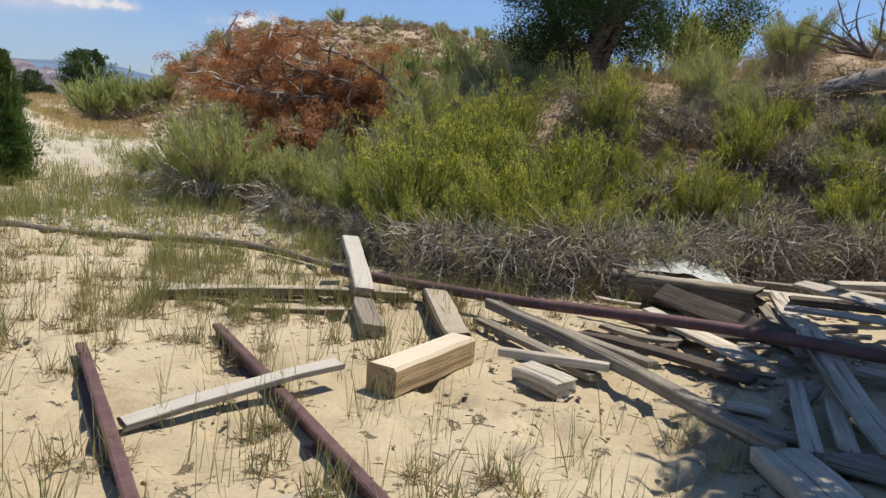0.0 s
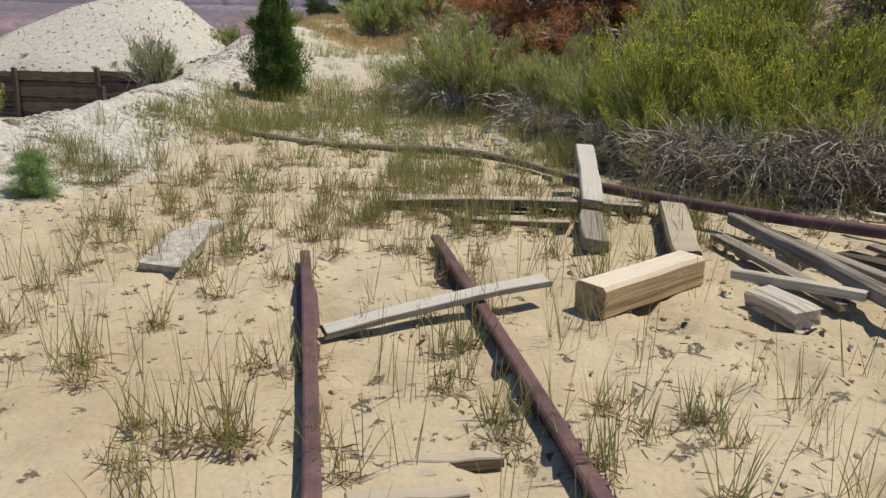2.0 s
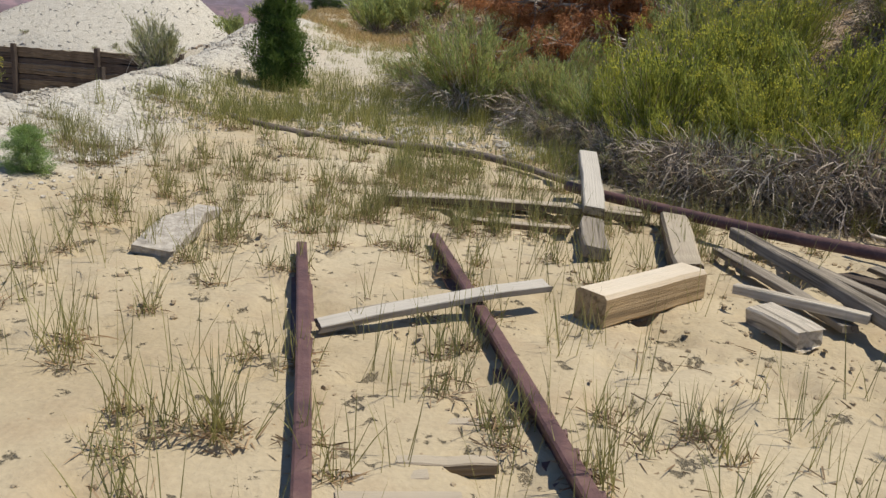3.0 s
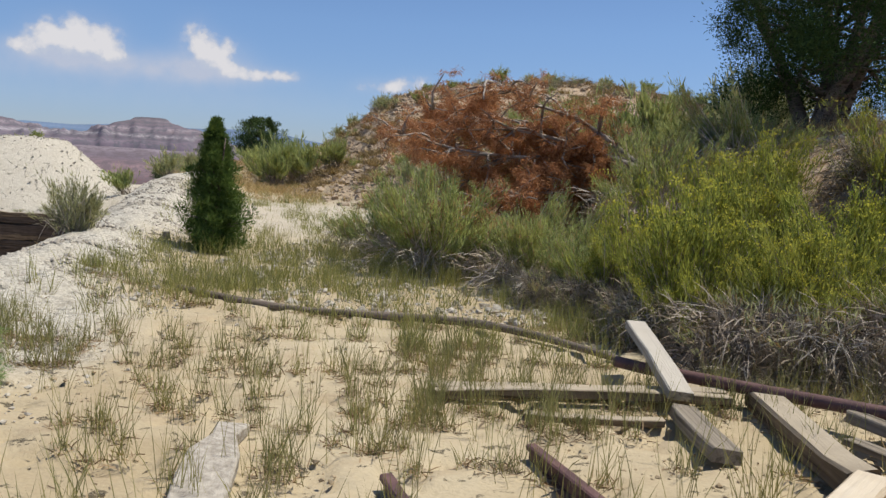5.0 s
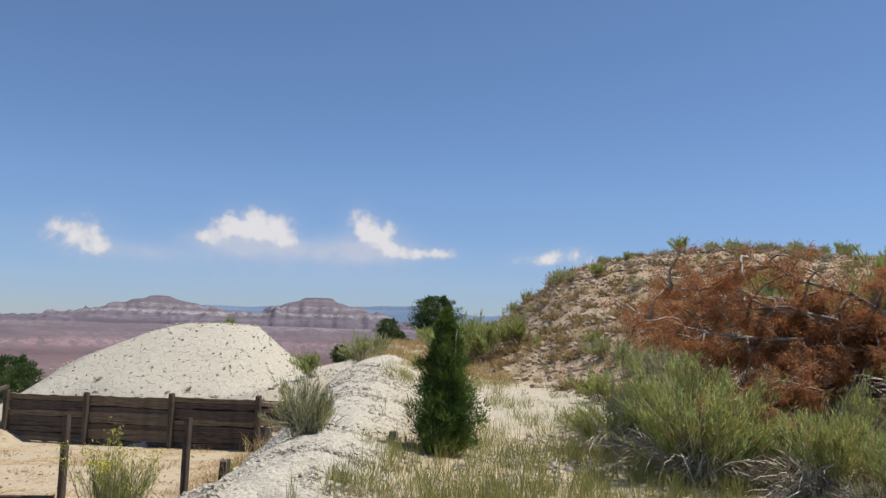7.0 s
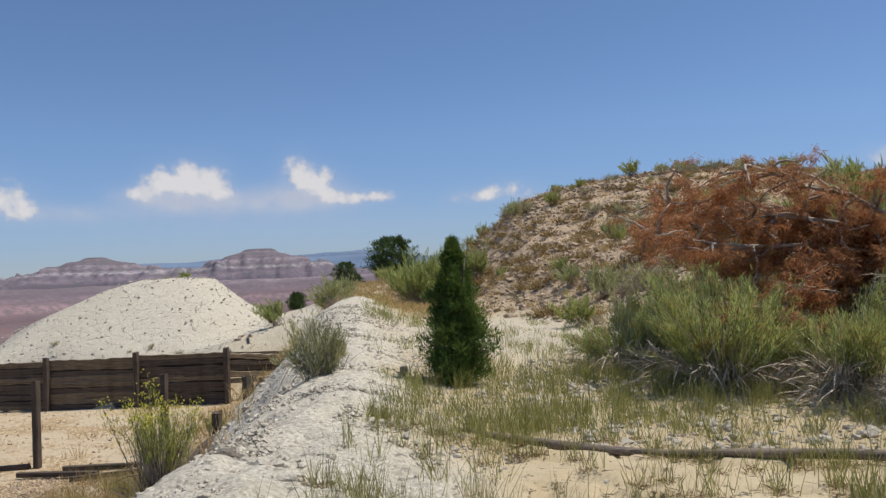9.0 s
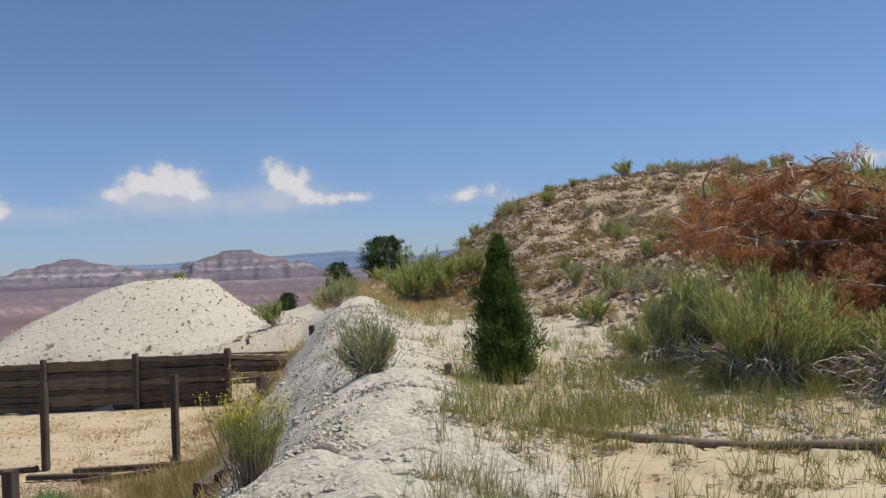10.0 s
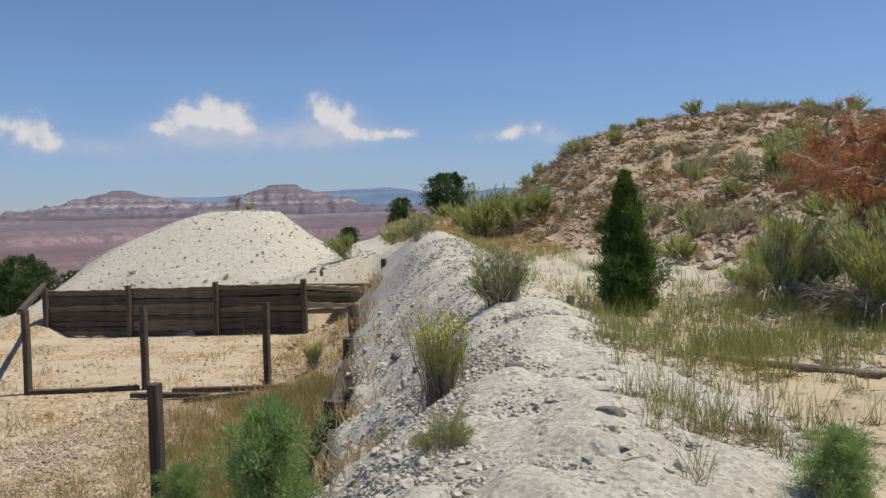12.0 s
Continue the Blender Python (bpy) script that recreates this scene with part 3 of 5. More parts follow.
def tube(points, radii, sides=6):
    """A tapered tube through points."""
    pts = np.asarray(points, float)
    verts, faces = [], []
    for n, p in enumerate(pts):
        ahead = pts[min(n + 1, len(pts) - 1)] - pts[max(n - 1, 0)]
        ahead = ahead / (np.linalg.norm(ahead) + 1e-9)
        u = np.cross(ahead, (0.31, 0.93, 0.2) if abs(ahead[2]) > 0.8 else (0, 0, 1))
        u /= np.linalg.norm(u)
        w = np.cross(ahead, u)
        for s in range(sides):
            a = 2 * math.pi * s / sides
            verts.append(p + radii[n] * (math.cos(a) * u + math.sin(a) * w))
    for n in range(len(pts) - 1):
        for s in range(sides):
            a, b = n * sides + s, n * sides + (s + 1) % sides
            faces.append([a, b, b + sides, a + sides])
    faces.append(list(range(sides))[::-1])
    faces.append([(len(pts) - 1) * sides + s for s in range(sides)])
    return np.array(verts), faces


def wander(start, way, length, steps, kink, rng, lift=0.0):
    p, d, out = np.array(start, float), np.array(way, float), [np.array(start, float)]
    d /= np.linalg.norm(d)
    for _ in range(steps):
        d = d + rng.normal(size=3) * kink + np.array([0, 0, lift])
        d /= np.linalg.norm(d)
        p = p + d * length / steps
        out.append(p.copy())
    return out


def dome_ways(n, rng, spread=1.0, up=0.35):
    a = rng.uniform(0, 2 * np.pi, n)
    k = np.sqrt(rng.uniform(0, 1, n)) * spread
    return np.stack([np.cos(a) * k, np.sin(a) * k, up + np.sqrt(np.clip(1.05 - (k / max(spread, 1e-6)) ** 2 * 0.85, 0.02, 2))], 1)


def shrub(name, seed, wide, tall, leaf_mat, stems=260, leafy=5200, blossom=0, twig_skirt=350, leaf_len=0.09, droop=0.05, stalk=0.0, bare=0.5, tangle=0.4, twig_mat=None, up=0.22):
    """A desert shrub: woody stems from one root gathered in lobes, upright leaf sprays on the upper stems, dead twigs round its skirt."""
    rng = np.random.default_rng(seed)
    root = new(name)
    n_lobes, n_tufts = 13, 78
    lobe = dome_ways(n_lobes, rng, 1.0, up)
    lobe_reach = rng.uniform(0.66, 1.1, n_lobes)
    tuft_lobe = rng.integers(0, n_lobes, n_tufts)
    tuft = lobe[tuft_lobe] + rng.normal(size=(n_tufts, 3)) * (0.2, 0.2, 0.13)
    tuft_reach = lobe_reach[tuft_lobe] * rng.uniform(0.78, 1.1, n_tufts)
    own = rng.integers(0, n_tufts, stems)
    ways = tuft[own] + rng.normal(size=(stems, 3)) * (0.055, 0.055, 0.05)
    reach = tuft_reach[own] * rng.uniform(0.84, 1.05, stems)
    tip = np.stack([ways[:, 0] * wide * 0.52 * reach, ways[:, 1] * wide * 0.52 * reach, tall * np.clip(ways[:, 2] / 1.25, 0.14, 1.05) * reach], 1)
    foot = rng.normal(size=(stems, 3)) * (wide * 0.08, wide * 0.08, 0)
    foot[:, 2] = -0.05
    v, f = blades(foot, tip - foot, np.linalg.norm(tip - foot, axis=1), 0.010, -0.12, rng)
    stem = mesh_object("woody_base", v, f, twig_mat or MAT_TWIG, root)
    tagged(stem, "grey woody stems", kind="stuff")
    per = leafy // stems
    k = 1 - rng.uniform(0, 1, (stems, per)) ** 1.2 * bare
    run = tip - foot
    at = foot[:, None] + run[:, None] * k[..., None] + rng.normal(size=(stems, per, 3)) * (0.022, 0.022, 0.02)
    at = at.reshape(-1, 3)
    out = np.repeat(run / np.linalg.norm(run, axis=1, keepdims=True), per, 0)
    way = out * 0.7 + rng.normal(size=at.shape) * 0.3 + np.array([0, 0, 0.45])
    v, f = blades(at, way, leaf_len * rng.uniform(0.6, 1.5, len(at)), leaf_len * 0.13, droop, rng)
    mesh_object("foliage", v, f, leaf_mat, root)
    if stalk:
        n = stems
        v, f = blades(tip * 0.86, run + rng.normal(size=(n, 3)) * 0.15 + (0, 0, 0.25 * tall), stalk * rng.uniform(0.5, 1.2, n), 0.011, 0.1, rng)
        tagged(mesh_object("stalk_spray", v, f, MAT_DRY_GRASS, root), "dry pinkish seed stalks", kind="stuff")
    if blossom:
        pick = np.argsort(-tip[:, 2])[:max(1, stems // 2)]
        heads = np.repeat(tip[pick], max(1, blossom // len(pick)), 0)
        heads = heads + rng.normal(size=heads.shape) * (0.03, 0.03, 0.015) + (0, 0, 0.05)
        v, f = blades(heads, rng.normal(size=heads.shape) * 0.7 + (0, 0, 0.8), 0.02, 0.013, 0, rng)
        tagged(mesh_object("blossom_crown", v, f, MAT_BLOSSOM, root), "small yellow blossom heads", kind="stuff")
    if twig_skirt:
        a = rng.uniform(0, 2 * np.pi, twig_skirt)
        r = wide * rng.uniform(0.05, 0.44, twig_skirt)
        b = np.stack([np.cos(a) * r, np.sin(a) * r, rng.uniform(0.0, 0.32 + 0.3 * (tangle > 0.5), twig_skirt) * tall], 1)
        w = np.stack([np.cos(a), np.sin(a), rng.normal(0.15, 0.5, twig_skirt)], 1) + rng.normal(size=(twig_skirt, 3)) * tangle
        v, f = blades(b, w, rng.uniform(0.1, 0.45, twig_skirt) * min(1, wide), 0.0095, 0.4, rng)
        tagged(mesh_object("twig_skirt", v, f, twig_mat or MAT_TWIG, root), "bleached dead twigs", kind="stuff")
    return root


def set_down(ob, x, y, turn=0.0, size=1.0, sink=0.03, stretch=(1, 1, 1)):
    ob.matrix_basis = Matrix.LocRotScale((x, y, ground_z(x, y) - sink), Euler((0, 0, radians(turn))), Vector(stretch) * size)
    return ob


def again(ob, x, y, turn, size, stretch=(1, 1, 1), sink=0.03):
    """One more plant of the same kind."""
    c = copy_thing(ob, Matrix.Identity(4))
    return set_down(c, x, y, turn, size, sink, stretch)


def clump_sprays(centers, sizes, per, rng, leaf_len, upward=0.3, wid=0.26):
    n = len(centers)
    d = rng.normal(size=(n, per, 3))
    d /= np.linalg.norm(d, axis=2, keepdims=True)
    at = centers[:, None] + d * sizes[:, None, None] * rng.uniform(0.15, 0.85, (n, per, 1))
    way = d + rng.normal(size=d.shape) * 0.35 + (0, 0, upward)
    return blades(at.reshape(-1, 3), way.reshape(-1, 3), leaf_len * rng.uniform(0.6, 1.5, n * per), leaf_len * wid, 0.05, rng)


def cone_juniper(name, seed, tall, wide, mat, clumps=420, per=46, round_top=False, leaf=None, wid=0.26, ragged=0.0):
    rng = np.random.default_rng(seed)
    root = new(name)
    pts = wander((0, 0, -0.1), (0.02, 0.0, 1), tall * 0.92, 7, 0.03, rng)
    v, f = tube(pts, np.linspace(0.055, 0.008, 8) * tall / 2.2, 7)
    mesh_object("trunk", v, f, MAT_BARK, root, True)
    h = rng.uniform(0.03, 0.98, clumps)
    prof = np.where(h < 0.3, 0.86 + 0.47 * h, np.clip(1 - (h - 0.3) / 0.74, 0, 1) ** 0.95)
    if round_top:
        prof = np.sqrt(np.clip(1 - ((h - 0.42) / 0.6) ** 2, 0.02, 1))
    a = rng.uniform(0, 2 * np.pi, clumps)
    lob = 1 + 0.24 * np.sin(3 * a + 9 * h) + 0.2 * np.sin(5 * a - 14 * h) + 0.12 * np.sin(31 * h)
    r = wide * 0.46 * np.clip(prof, 0.015, 1) * lob * rng.uniform(0.55, 1.02, clumps)
    # boughs: clumps gather on rising arms, so that the outline breaks into points
    bough_a, bough_h = rng.uniform(0, 2 * np.pi, 46), rng.uniform(0.05, 0.9, 46)
    near = np.argmin(np.abs(np.sin((a[:, None] - bough_a) / 2)) * 1.2 + np.abs(h[:, None] - bough_h) * 2, 1)
    a = a + (bough_a[near] - a + np.pi) % (2 * np.pi) * ragged - np.pi * ragged
    r = r * (1 + ragged * 0.5 * np.cos((h - bough_h[near]) * 40))
    centers = np.stack([np.cos(a) * r, np.sin(a) * r, h * tall + ragged * 0.1 * r], 1)
    sizes = (0.05 + 0.075 * np.clip(prof, 0.1, 1)) * tall * 0.62 * rng.uniform(0.7, 1.2, clumps)
    sizes = sizes * (1.6 if round_top else 1)
    v, f = clump_sprays(centers, sizes, per, rng, leaf or ((0.085 if round_top else 0.04) * tall / 2.2 + 0.015), 0.9, wid)
    mesh_object("crown", v, f, mat, root)
    limb = []
    for n in range(0, clumps, 7):
        b = np.array([0, 0, centers[n][2] * 0.8])
        limb.append(tube([b, (b + centers[n]) / 2 + (0, 0, 0.02), centers[n]], [0.018, 0.012, 0.004], 4))
    v, f = joined(limb)
    mesh_object("limb_work", v, f, MAT_BARK, root)
    return root


def big_juniper(name, seed, tall, wide, mat, clumps=620, per=60, low=0.22, leaf=0.085):
    """An old many-stemmed juniper: bare twisted trunks below a ragged crown."""
    rng = np.random.default_rng(seed)
    root = new(name)
    wood = []
    for k in range(6):
        a = 2 * math.pi * k / 6 + rng.uniform(-0.4, 0.4)
        way = (math.cos(a) * 0.2, math.sin(a) * 0.2, 1)
        pts = wander((math.cos(a) * 0.12, math.sin(a) * 0.12, -0.15), way, tall * rng.uniform(0.5, 0.75), 8, 0.10, rng)
        wood.append(tube(pts, np.linspace(0.12, 0.03, 9) * tall / 5.5, 7))
        for q in range(2, 9):
            for _ in range(3):
                b = rng.uniform(0, 2 * math.pi)
                tip = wander(pts[q], (math.cos(b), math.sin(b), rng.uniform(-0.1, 0.6)), wide * rng.uniform(0.10, 0.24), 4, 0.25, rng, 0.03)
                if math.hypot(tip[-1][0] - 0.07 * wide, tip[-1][1]) > 0.34 * wide:
                    continue
                wood.append(tube(tip, np.linspace(0.045, 0.01, 5) * tall / 5.5, 4))
    v, f = joined(wood)
    mesh_object("trunk", v, f, MAT_BARK, root, True)
    # a ragged crown: boughs on an uneven egg, each a mass of sprays
    h = rng.uniform(low, 0.97, 130)
    a = rng.uniform(0, 2 * np.pi, 130)
    prof = 1.0 - (np.clip(h - 0.6, 0, 1) / 0.45) ** 1.6
    r = wide * 0.43 * prof * np.sqrt(rng.uniform(0.06, 1.0, 130)) * (1 + 0.14 * np.sin(3 * a + 5 * h))
    bough = np.stack([np.cos(a) * r + 0.07 * wide, np.sin(a) * r, h * tall], 1)
    own = bough[rng.integers(0, len(bough), clumps)]
    pick = own + rng.normal(size=(clumps, 3)) * (0.042 * wide, 0.042 * wide, 0.034 * tall)
    sizes = rng.uniform(0.16, 0.32, clumps) * tall / 5.0
    v, f = clump_sprays(pick, sizes, per, rng, leaf, 0.3, 0.36)
    mesh_object("crown", v, f, mat, root)
    return root


# small upright juniper beside the berm
tree = cone_juniper("juniper_tree", 3, 1.9, 0.76, MAT_JUNIPER, 760, 56, leaf=0.05, wid=0.2, ragged=0.55)
tagged(set_down(tree, -6.45, 12.12, 20), "small dense conical green juniper standing in grass", "tree", "junipers")
# big junipers on the bank
juniper = big_juniper("juniper_tree", 11, 6.2, 5.3, MAT_OLD_JUNIPER, clumps=4300, per=56, leaf=0.042, low=0.1)
tagged(set_down(juniper, 2.4, 15.5, 0), "big dark old juniper with bare twisted trunks on the bank", "tree", "junipers")
shade_tree = big_juniper("juniper_tree", 12, 6.0, 4.6, MAT_JUNIPER, clumps=1300, per=34, leaf=0.14, low=0.45)
tagged(set_down(shade_tree, 4.4, 4.4, 0), "big dark old juniper casting dappled shade on the lumber", "tree", "junipers")
far_tree = cone_juniper("juniper_tree", 5, 2.3, 2.1, MAT_FAR_JUNIPER, 420, 34, True, ragged=0.4)
tagged(set_down(far_tree, -19.7, 48.7, 0, stretch=(1.25, 1.25, 1.05)), "distant bushy dark green juniper on the slope", "tree", "far junipers")
for x, y, s in ((-22.2, 47.5, 0.62), (-27.5, 52, 0.5), (-32, 45, 0.75), (-24.5, 55, 0.5), (-34.5, 47, 1.15), (-42, 40, 1.2), (-45, 42, 1.5), (-40, 41, 0.9), (-48, 44, 1.3), (-29.5, 56, 0.5), (-34, 57, 0.6), (4, 36, 0.5), (-23.4, 49.5, 0.4)):
    again(far_tree, x, y, x * 31, s)

# dead red juniper fallen against the bank
def fallen_juniper():
    """A toppled dead juniper: silver limbs that sprawl from the root end, hung with red needles."""
    rng = np.random.default_rng(23)
    root = new("dead_juniper")
    wood, ends = [], []
    for k in range(11):
        way = (-1.0, rng.uniform(-0.5, 0.5), rng.uniform(-0.3, 0.6))
        pts = wander((0.15, rng.uniform(-0.3, 0.3), 0.45), way, rng.uniform(2.9, 3.7), 9, 0.10, rng, -0.04)
        pts = [p * (1, 1, 1 if p[2] < 1.2 else (1.2 + 0.5 * (p[2] - 1.2)) / p[2]) for p in pts]
        wood.append(tube(pts, np.linspace(0.05, 0.012, 10), 6))
        for q in range(2, 10):
            for _ in range(4):
                a = rng.uniform(0, 2 * math.pi)
                tip = wander(pts[q], (-0.35 + 0.5 * math.cos(a), 0.9 * math.sin(a), rng.uniform(-0.4, 0.9)), rng.uniform(0.35, 0.8), 5, 0.24, rng, -0.07)
                if tip[-1][2] > 2.05:
                    continue
                wood.append(tube(tip, np.linspace(0.026, 0.007, 6), 4))
                ends += tip[2:]
    v, f = joined(wood)
    mesh_object("branch_work", v, f, MAT_PALE_BRANCH, root, True)
    ends = np.array(ends)
    ends = ends[(ends[:, 2] > -0.7) & (ends[:, 0] < 0.1) & (ends[:, 2] < 2.1)]
    pick = ends[rng.choice(len(ends), 820)] + rng.normal(size=(820, 3)) * (0.05, 0.05, 0.03) - (0, 0, 0.05)
    sub = (pick[:, None] + rng.normal(size=(820, 5, 3)) * (0.07, 0.07, 0.06)).reshape(-1, 3)
    v, f = clump_sprays(sub, rng.uniform(0.05, 0.10, len(sub)), 26, rng, 0.062, -0.55, 0.13)
    mesh_object("crown", v, f, MAT_RED_NEEDLES, root)
    return root


dead = fallen_juniper()
tagged(set_down(dead, -0.5, 13.8, 0, stretch=(1.08, 1.0, 0.88)), "dead juniper with rust-red needles and silver branches", "tree")

# shrub kinds
rabbit_a = tagged(set_down(shrub("rabbitbrush", 31, 1.75, 1.25, MAT_RABBIT, 360, 11000, 1300, 500, 0.075), -0.45, 8.75, 0, 1.02), "green rabbitbrush topped with yellow blossoms", "shrub", "rabbitbrush")
rabbit_b = tagged(set_down(shrub("rabbitbrush", 32, 1.5, 1.1, MAT_RABBIT, 320, 10200, 900, 460, 0.075), 0.55, 8.4, 0, 1.0), "green rabbitbrush topped with yellow blossoms", "shrub", "rabbitbrush")
for n, (x, y, s) in enumerate(((0.1, 9.8, 1.0), (1.2, 9.3, 1.0), (-0.95, 9.6, 0.8), (1.5, 8.5, 0.7), (0.6, 10.8, 0.85), (2.0, 9.9, 0.65), (0.35, 8.05, 0.72), (-0.5, 8.2, 0.66), (1.1, 8.0, 0.62), (3.0, 9.4, 0.6), (2.6, 9.15, 0.75), (3.5, 10.3, 0.8), (4.4, 9.0, 0.75), (5.2, 9.9, 0.8), (4.7, 9.5, 0.6), (4.2, 10.6, 0.5), (1.9, 10.6, 0.85))):
    again((rabbit_a, rabbit_b)[n % 2], x, y, 47 * n, s)
sage_a = tagged(set_down(shrub("sagebrush", 41, 2.3, 1.35, MAT_GREEN_SAGE, 560, 18480, 0, 1300, 0.07, stalk=0.16, tangle=0.45, twig_mat=MAT_SILVER_TWIG), -3.25, 12.0, 0, 1.0), "wide grey-green leafy sagebrush with dry stalks and bleached twigs", "shrub", "sagebrush")
sage_b = tagged(set_down(shrub("sagebrush", 42, 1.9, 1.25, MAT_GREEN_SAGE, 480, 15400, 0, 1100, 0.06, stalk=0.16, twig_mat=MAT_SILVER_TWIG), -2.0, 11.2, 0, 1.0), "wide green sagebrush with dry stalks and bleached twigs", "shrub", "sagebrush")
dry = tagged(set_down(shrub("dry_sagebrush", 43, 1.5, 0.95, MAT_SAGE, 220, 900, 0, 2600, 0.07, stalk=0.10, bare=0.22, tangle=0.9), 1.0, 7.6, 0, 1.0), "half-dead sagebrush, mostly bleached grey twigs", "shrub", "dry sagebrush")
scrub_a = tagged(set_down(shrub("sagebrush", 44, 2.1, 1.25, MAT_SAGE, 110, 1500, 0, 160, 0.19, stalk=0.2), -5.6, 25.2, 0, 0.8), "grey-green sagebrush on the slope", "shrub", "slope shrubs")
scrub_b = tagged(set_down(shrub("sagebrush", 45, 2.0, 1.25, MAT_GREEN_SAGE, 110, 1700, 0, 120, 0.19, stalk=0.15), -14.4, 37.3, 0, 1.5, stretch=(1, 1, 1.2)), "green leafy sagebrush on the slope", "shrub", "slope shrubs")
scrub_c = tagged(set_down(shrub("dry_sagebrush", 46, 1.6, 0.9, MAT_SAGE, 90, 500, 0, 420, 0.14, stalk=0.1, tangle=0.8), -4.4, 23.4, 0, 0.9), "half-dead grey sagebrush on the slope", "shrub", "slope shrubs")
for n, (x, y, s) in enumerate(((-1.3, 10.2, 0.62), (-4.4, 13.7, 0.95), (-0.4, 12.5, 0.9), (0.9, 13.2, 1.0), (3.6, 11.6, 0.6), (4.9, 12.5, 0.7), (5.6, 10.2, 0.5), (4.6, 9.9, 0.6), (6.6, 12.2, 0.7), (5.4, 12.9, 0.6), (3.9, 10.9, 0.45), (-0.8, 16.5, 1.1), (1.8, 17.5, 1.2), (4.5, 17, 1.3), (-2.2, 18, 1.0), (0.3, 21, 1.2), (3.0, 23, 1.3), (7, 21, 1.4), (-2.5, 24, 0.9), (10, 17, 1.4))):
    again(((sage_a, sage_b) if y < 14 else (scrub_a, scrub_b))[n % 2], x, y, 61 * n, s)
for n, (x, y, s) in enumerate(((-0.15, 7.7, 0.85), (-0.75, 8.3, 0.7), (2.0, 7.9, 0.95), (3.1, 8.4, 1.0), (4.2, 8.5, 1.0), (5.3, 8.7, 1.1), (1.9, 10.9, 0.9), (-1.25, 9.5, 0.6), (6.4, 8.2, 1.1), (2.9, 11.0, 0.7), (3.4, 9.2, 0.9), (4.9, 9.6, 0.9), (2.4, 9.6, 0.8), (4.1, 10.2, 0.7), (5.8, 9.6, 0.9), (-1.7, 9.9, 0.6), (0.4, 7.45, 0.8), (4.3, 11.0, 0.7), (5.0, 10.4, 0.6), (3.6, 10.6, 0.6), (1.5, 7.55, 0.75))):
    again(dry, x, y, 83 * n, s)
for x, y, s in ((-23.95, 30.9, 0.26), (-23.85, 30.1, 0.28), (-22.3, 30.3, 0.28), (-27.9, 30.2, 0.26), (-24.6, 30.4, 0.16), (-25.4, 29.7, 0.18)):
    again(scrub_c, x, y, x * 57, s)
# shrubs along the path and on the hill
for x, y, s in ((-13.3, 38.2, 1.5), (-15.6, 39, 1.1), (-14.2, 39.4, 1.7), (-16.4, 40.5, 0.9), (-15.2, 42, 1.0), (-17.4, 42.5, 0.9), (-12.4, 39.6, 1.2), (-18.8, 45.5, 0.7), (-16.6, 37.0, 0.5), (-5.9, 21.9, 0.65), (-4.5, 16.6, 0.75), (-4.0, 19.5, 0.8), (-19.6, 33.4, 0.95), (-18.4, 36.0, 0.7), (-3.2, 28, 1.1), (-1.5, 32, 1.3), (-27.0, 38.3, 0.45), (-27.8, 38.0, 0.4), (-34.2, 34.9, 0.95)):
    again(scrub_b, x, y, x * 57, s)
for x, y, s in ((-16.3, 33.0, 0.6), (-14.6, 28.6, 0.6)):
    again(scrub_a, x, y, x * 57, s)


# ---- lumber, rails and fence ----
def plank_mesh(length, width, thick, rng, warp=0.012, split=True, rough=0.015):
    """A weathered board along x: slightly warped, with ragged ends and softened edges."""
    bm = bmesh.new()
    n = max(4, int(length / 0.25))
    rings = []
    side, lift = rng.normal(0, warp), rng.normal(0, warp)
    for i in range(n + 1):
        k = i / n
        x = -length / 2 + length * k
        cy, cz = side * math.sin(math.pi * k) + rng.normal(0, 0.0015), lift * math.sin(math.pi * k) + rng.normal(0, 0.0012)
        w, h = width / 2 * (1 + rng.normal(0, rough)), thick / 2 * (1 + rng.normal(0, rough * 1.3))
        c = min(w, h) * 0.22
        sect = [(-w + c, -h), (w - c, -h), (w, -h + c), (w, h - c), (w - c, h), (-w + c, h), (-w, h - c), (-w, -h + c)]
        jag = rng.uniform(-1, 1, 8) * (0.35 * width if split else 0.06 * width) * (i in (0, n)) * 0.35
        rings.append([bm.verts.new((x + jag[j], cy + a, cz + b)) for j, (a, b) in enumerate(sect)])
    for a, b in zip(rings, rings[1:]):
        for j in range(8):
            bm.faces.new((a[j], a[(j + 1) % 8], b[(j + 1) % 8], b[j]))
    bm.faces.new(rings[0][::-1])
    bm.faces.new(rings[-1])
    return bm


def along(p, q, roll=0.0):
    """The pose of a length from p to q, x along it."""
    p, q = Vector(p), Vector(q)
    d = (q - p).normalized()
    side = Vector((0, 0, 1)).cross(d).normalized()
    up = d.cross(side)
    m = Matrix((d, side, up)).transposed().to_4x4()
    return Matrix.Translation((p + q) / 2) @ m @ Matrix.Rotation(radians(roll), 4, "X")


LUMBER = np.random.default_rng(77)


def board(name, p, q, width, thick, mat, label, roll=0.0, group="", category="plank", warp=0.012, split=True, rough=0.03):
    bm = plank_mesh((Vector(q) - Vector(p)).length, width, thick, LUMBER, warp, split, rough)
    ob = part(name, bm, mat, None)
    ob.matrix_basis = along(p, q, roll)
    return tagged(ob, label, category, group)


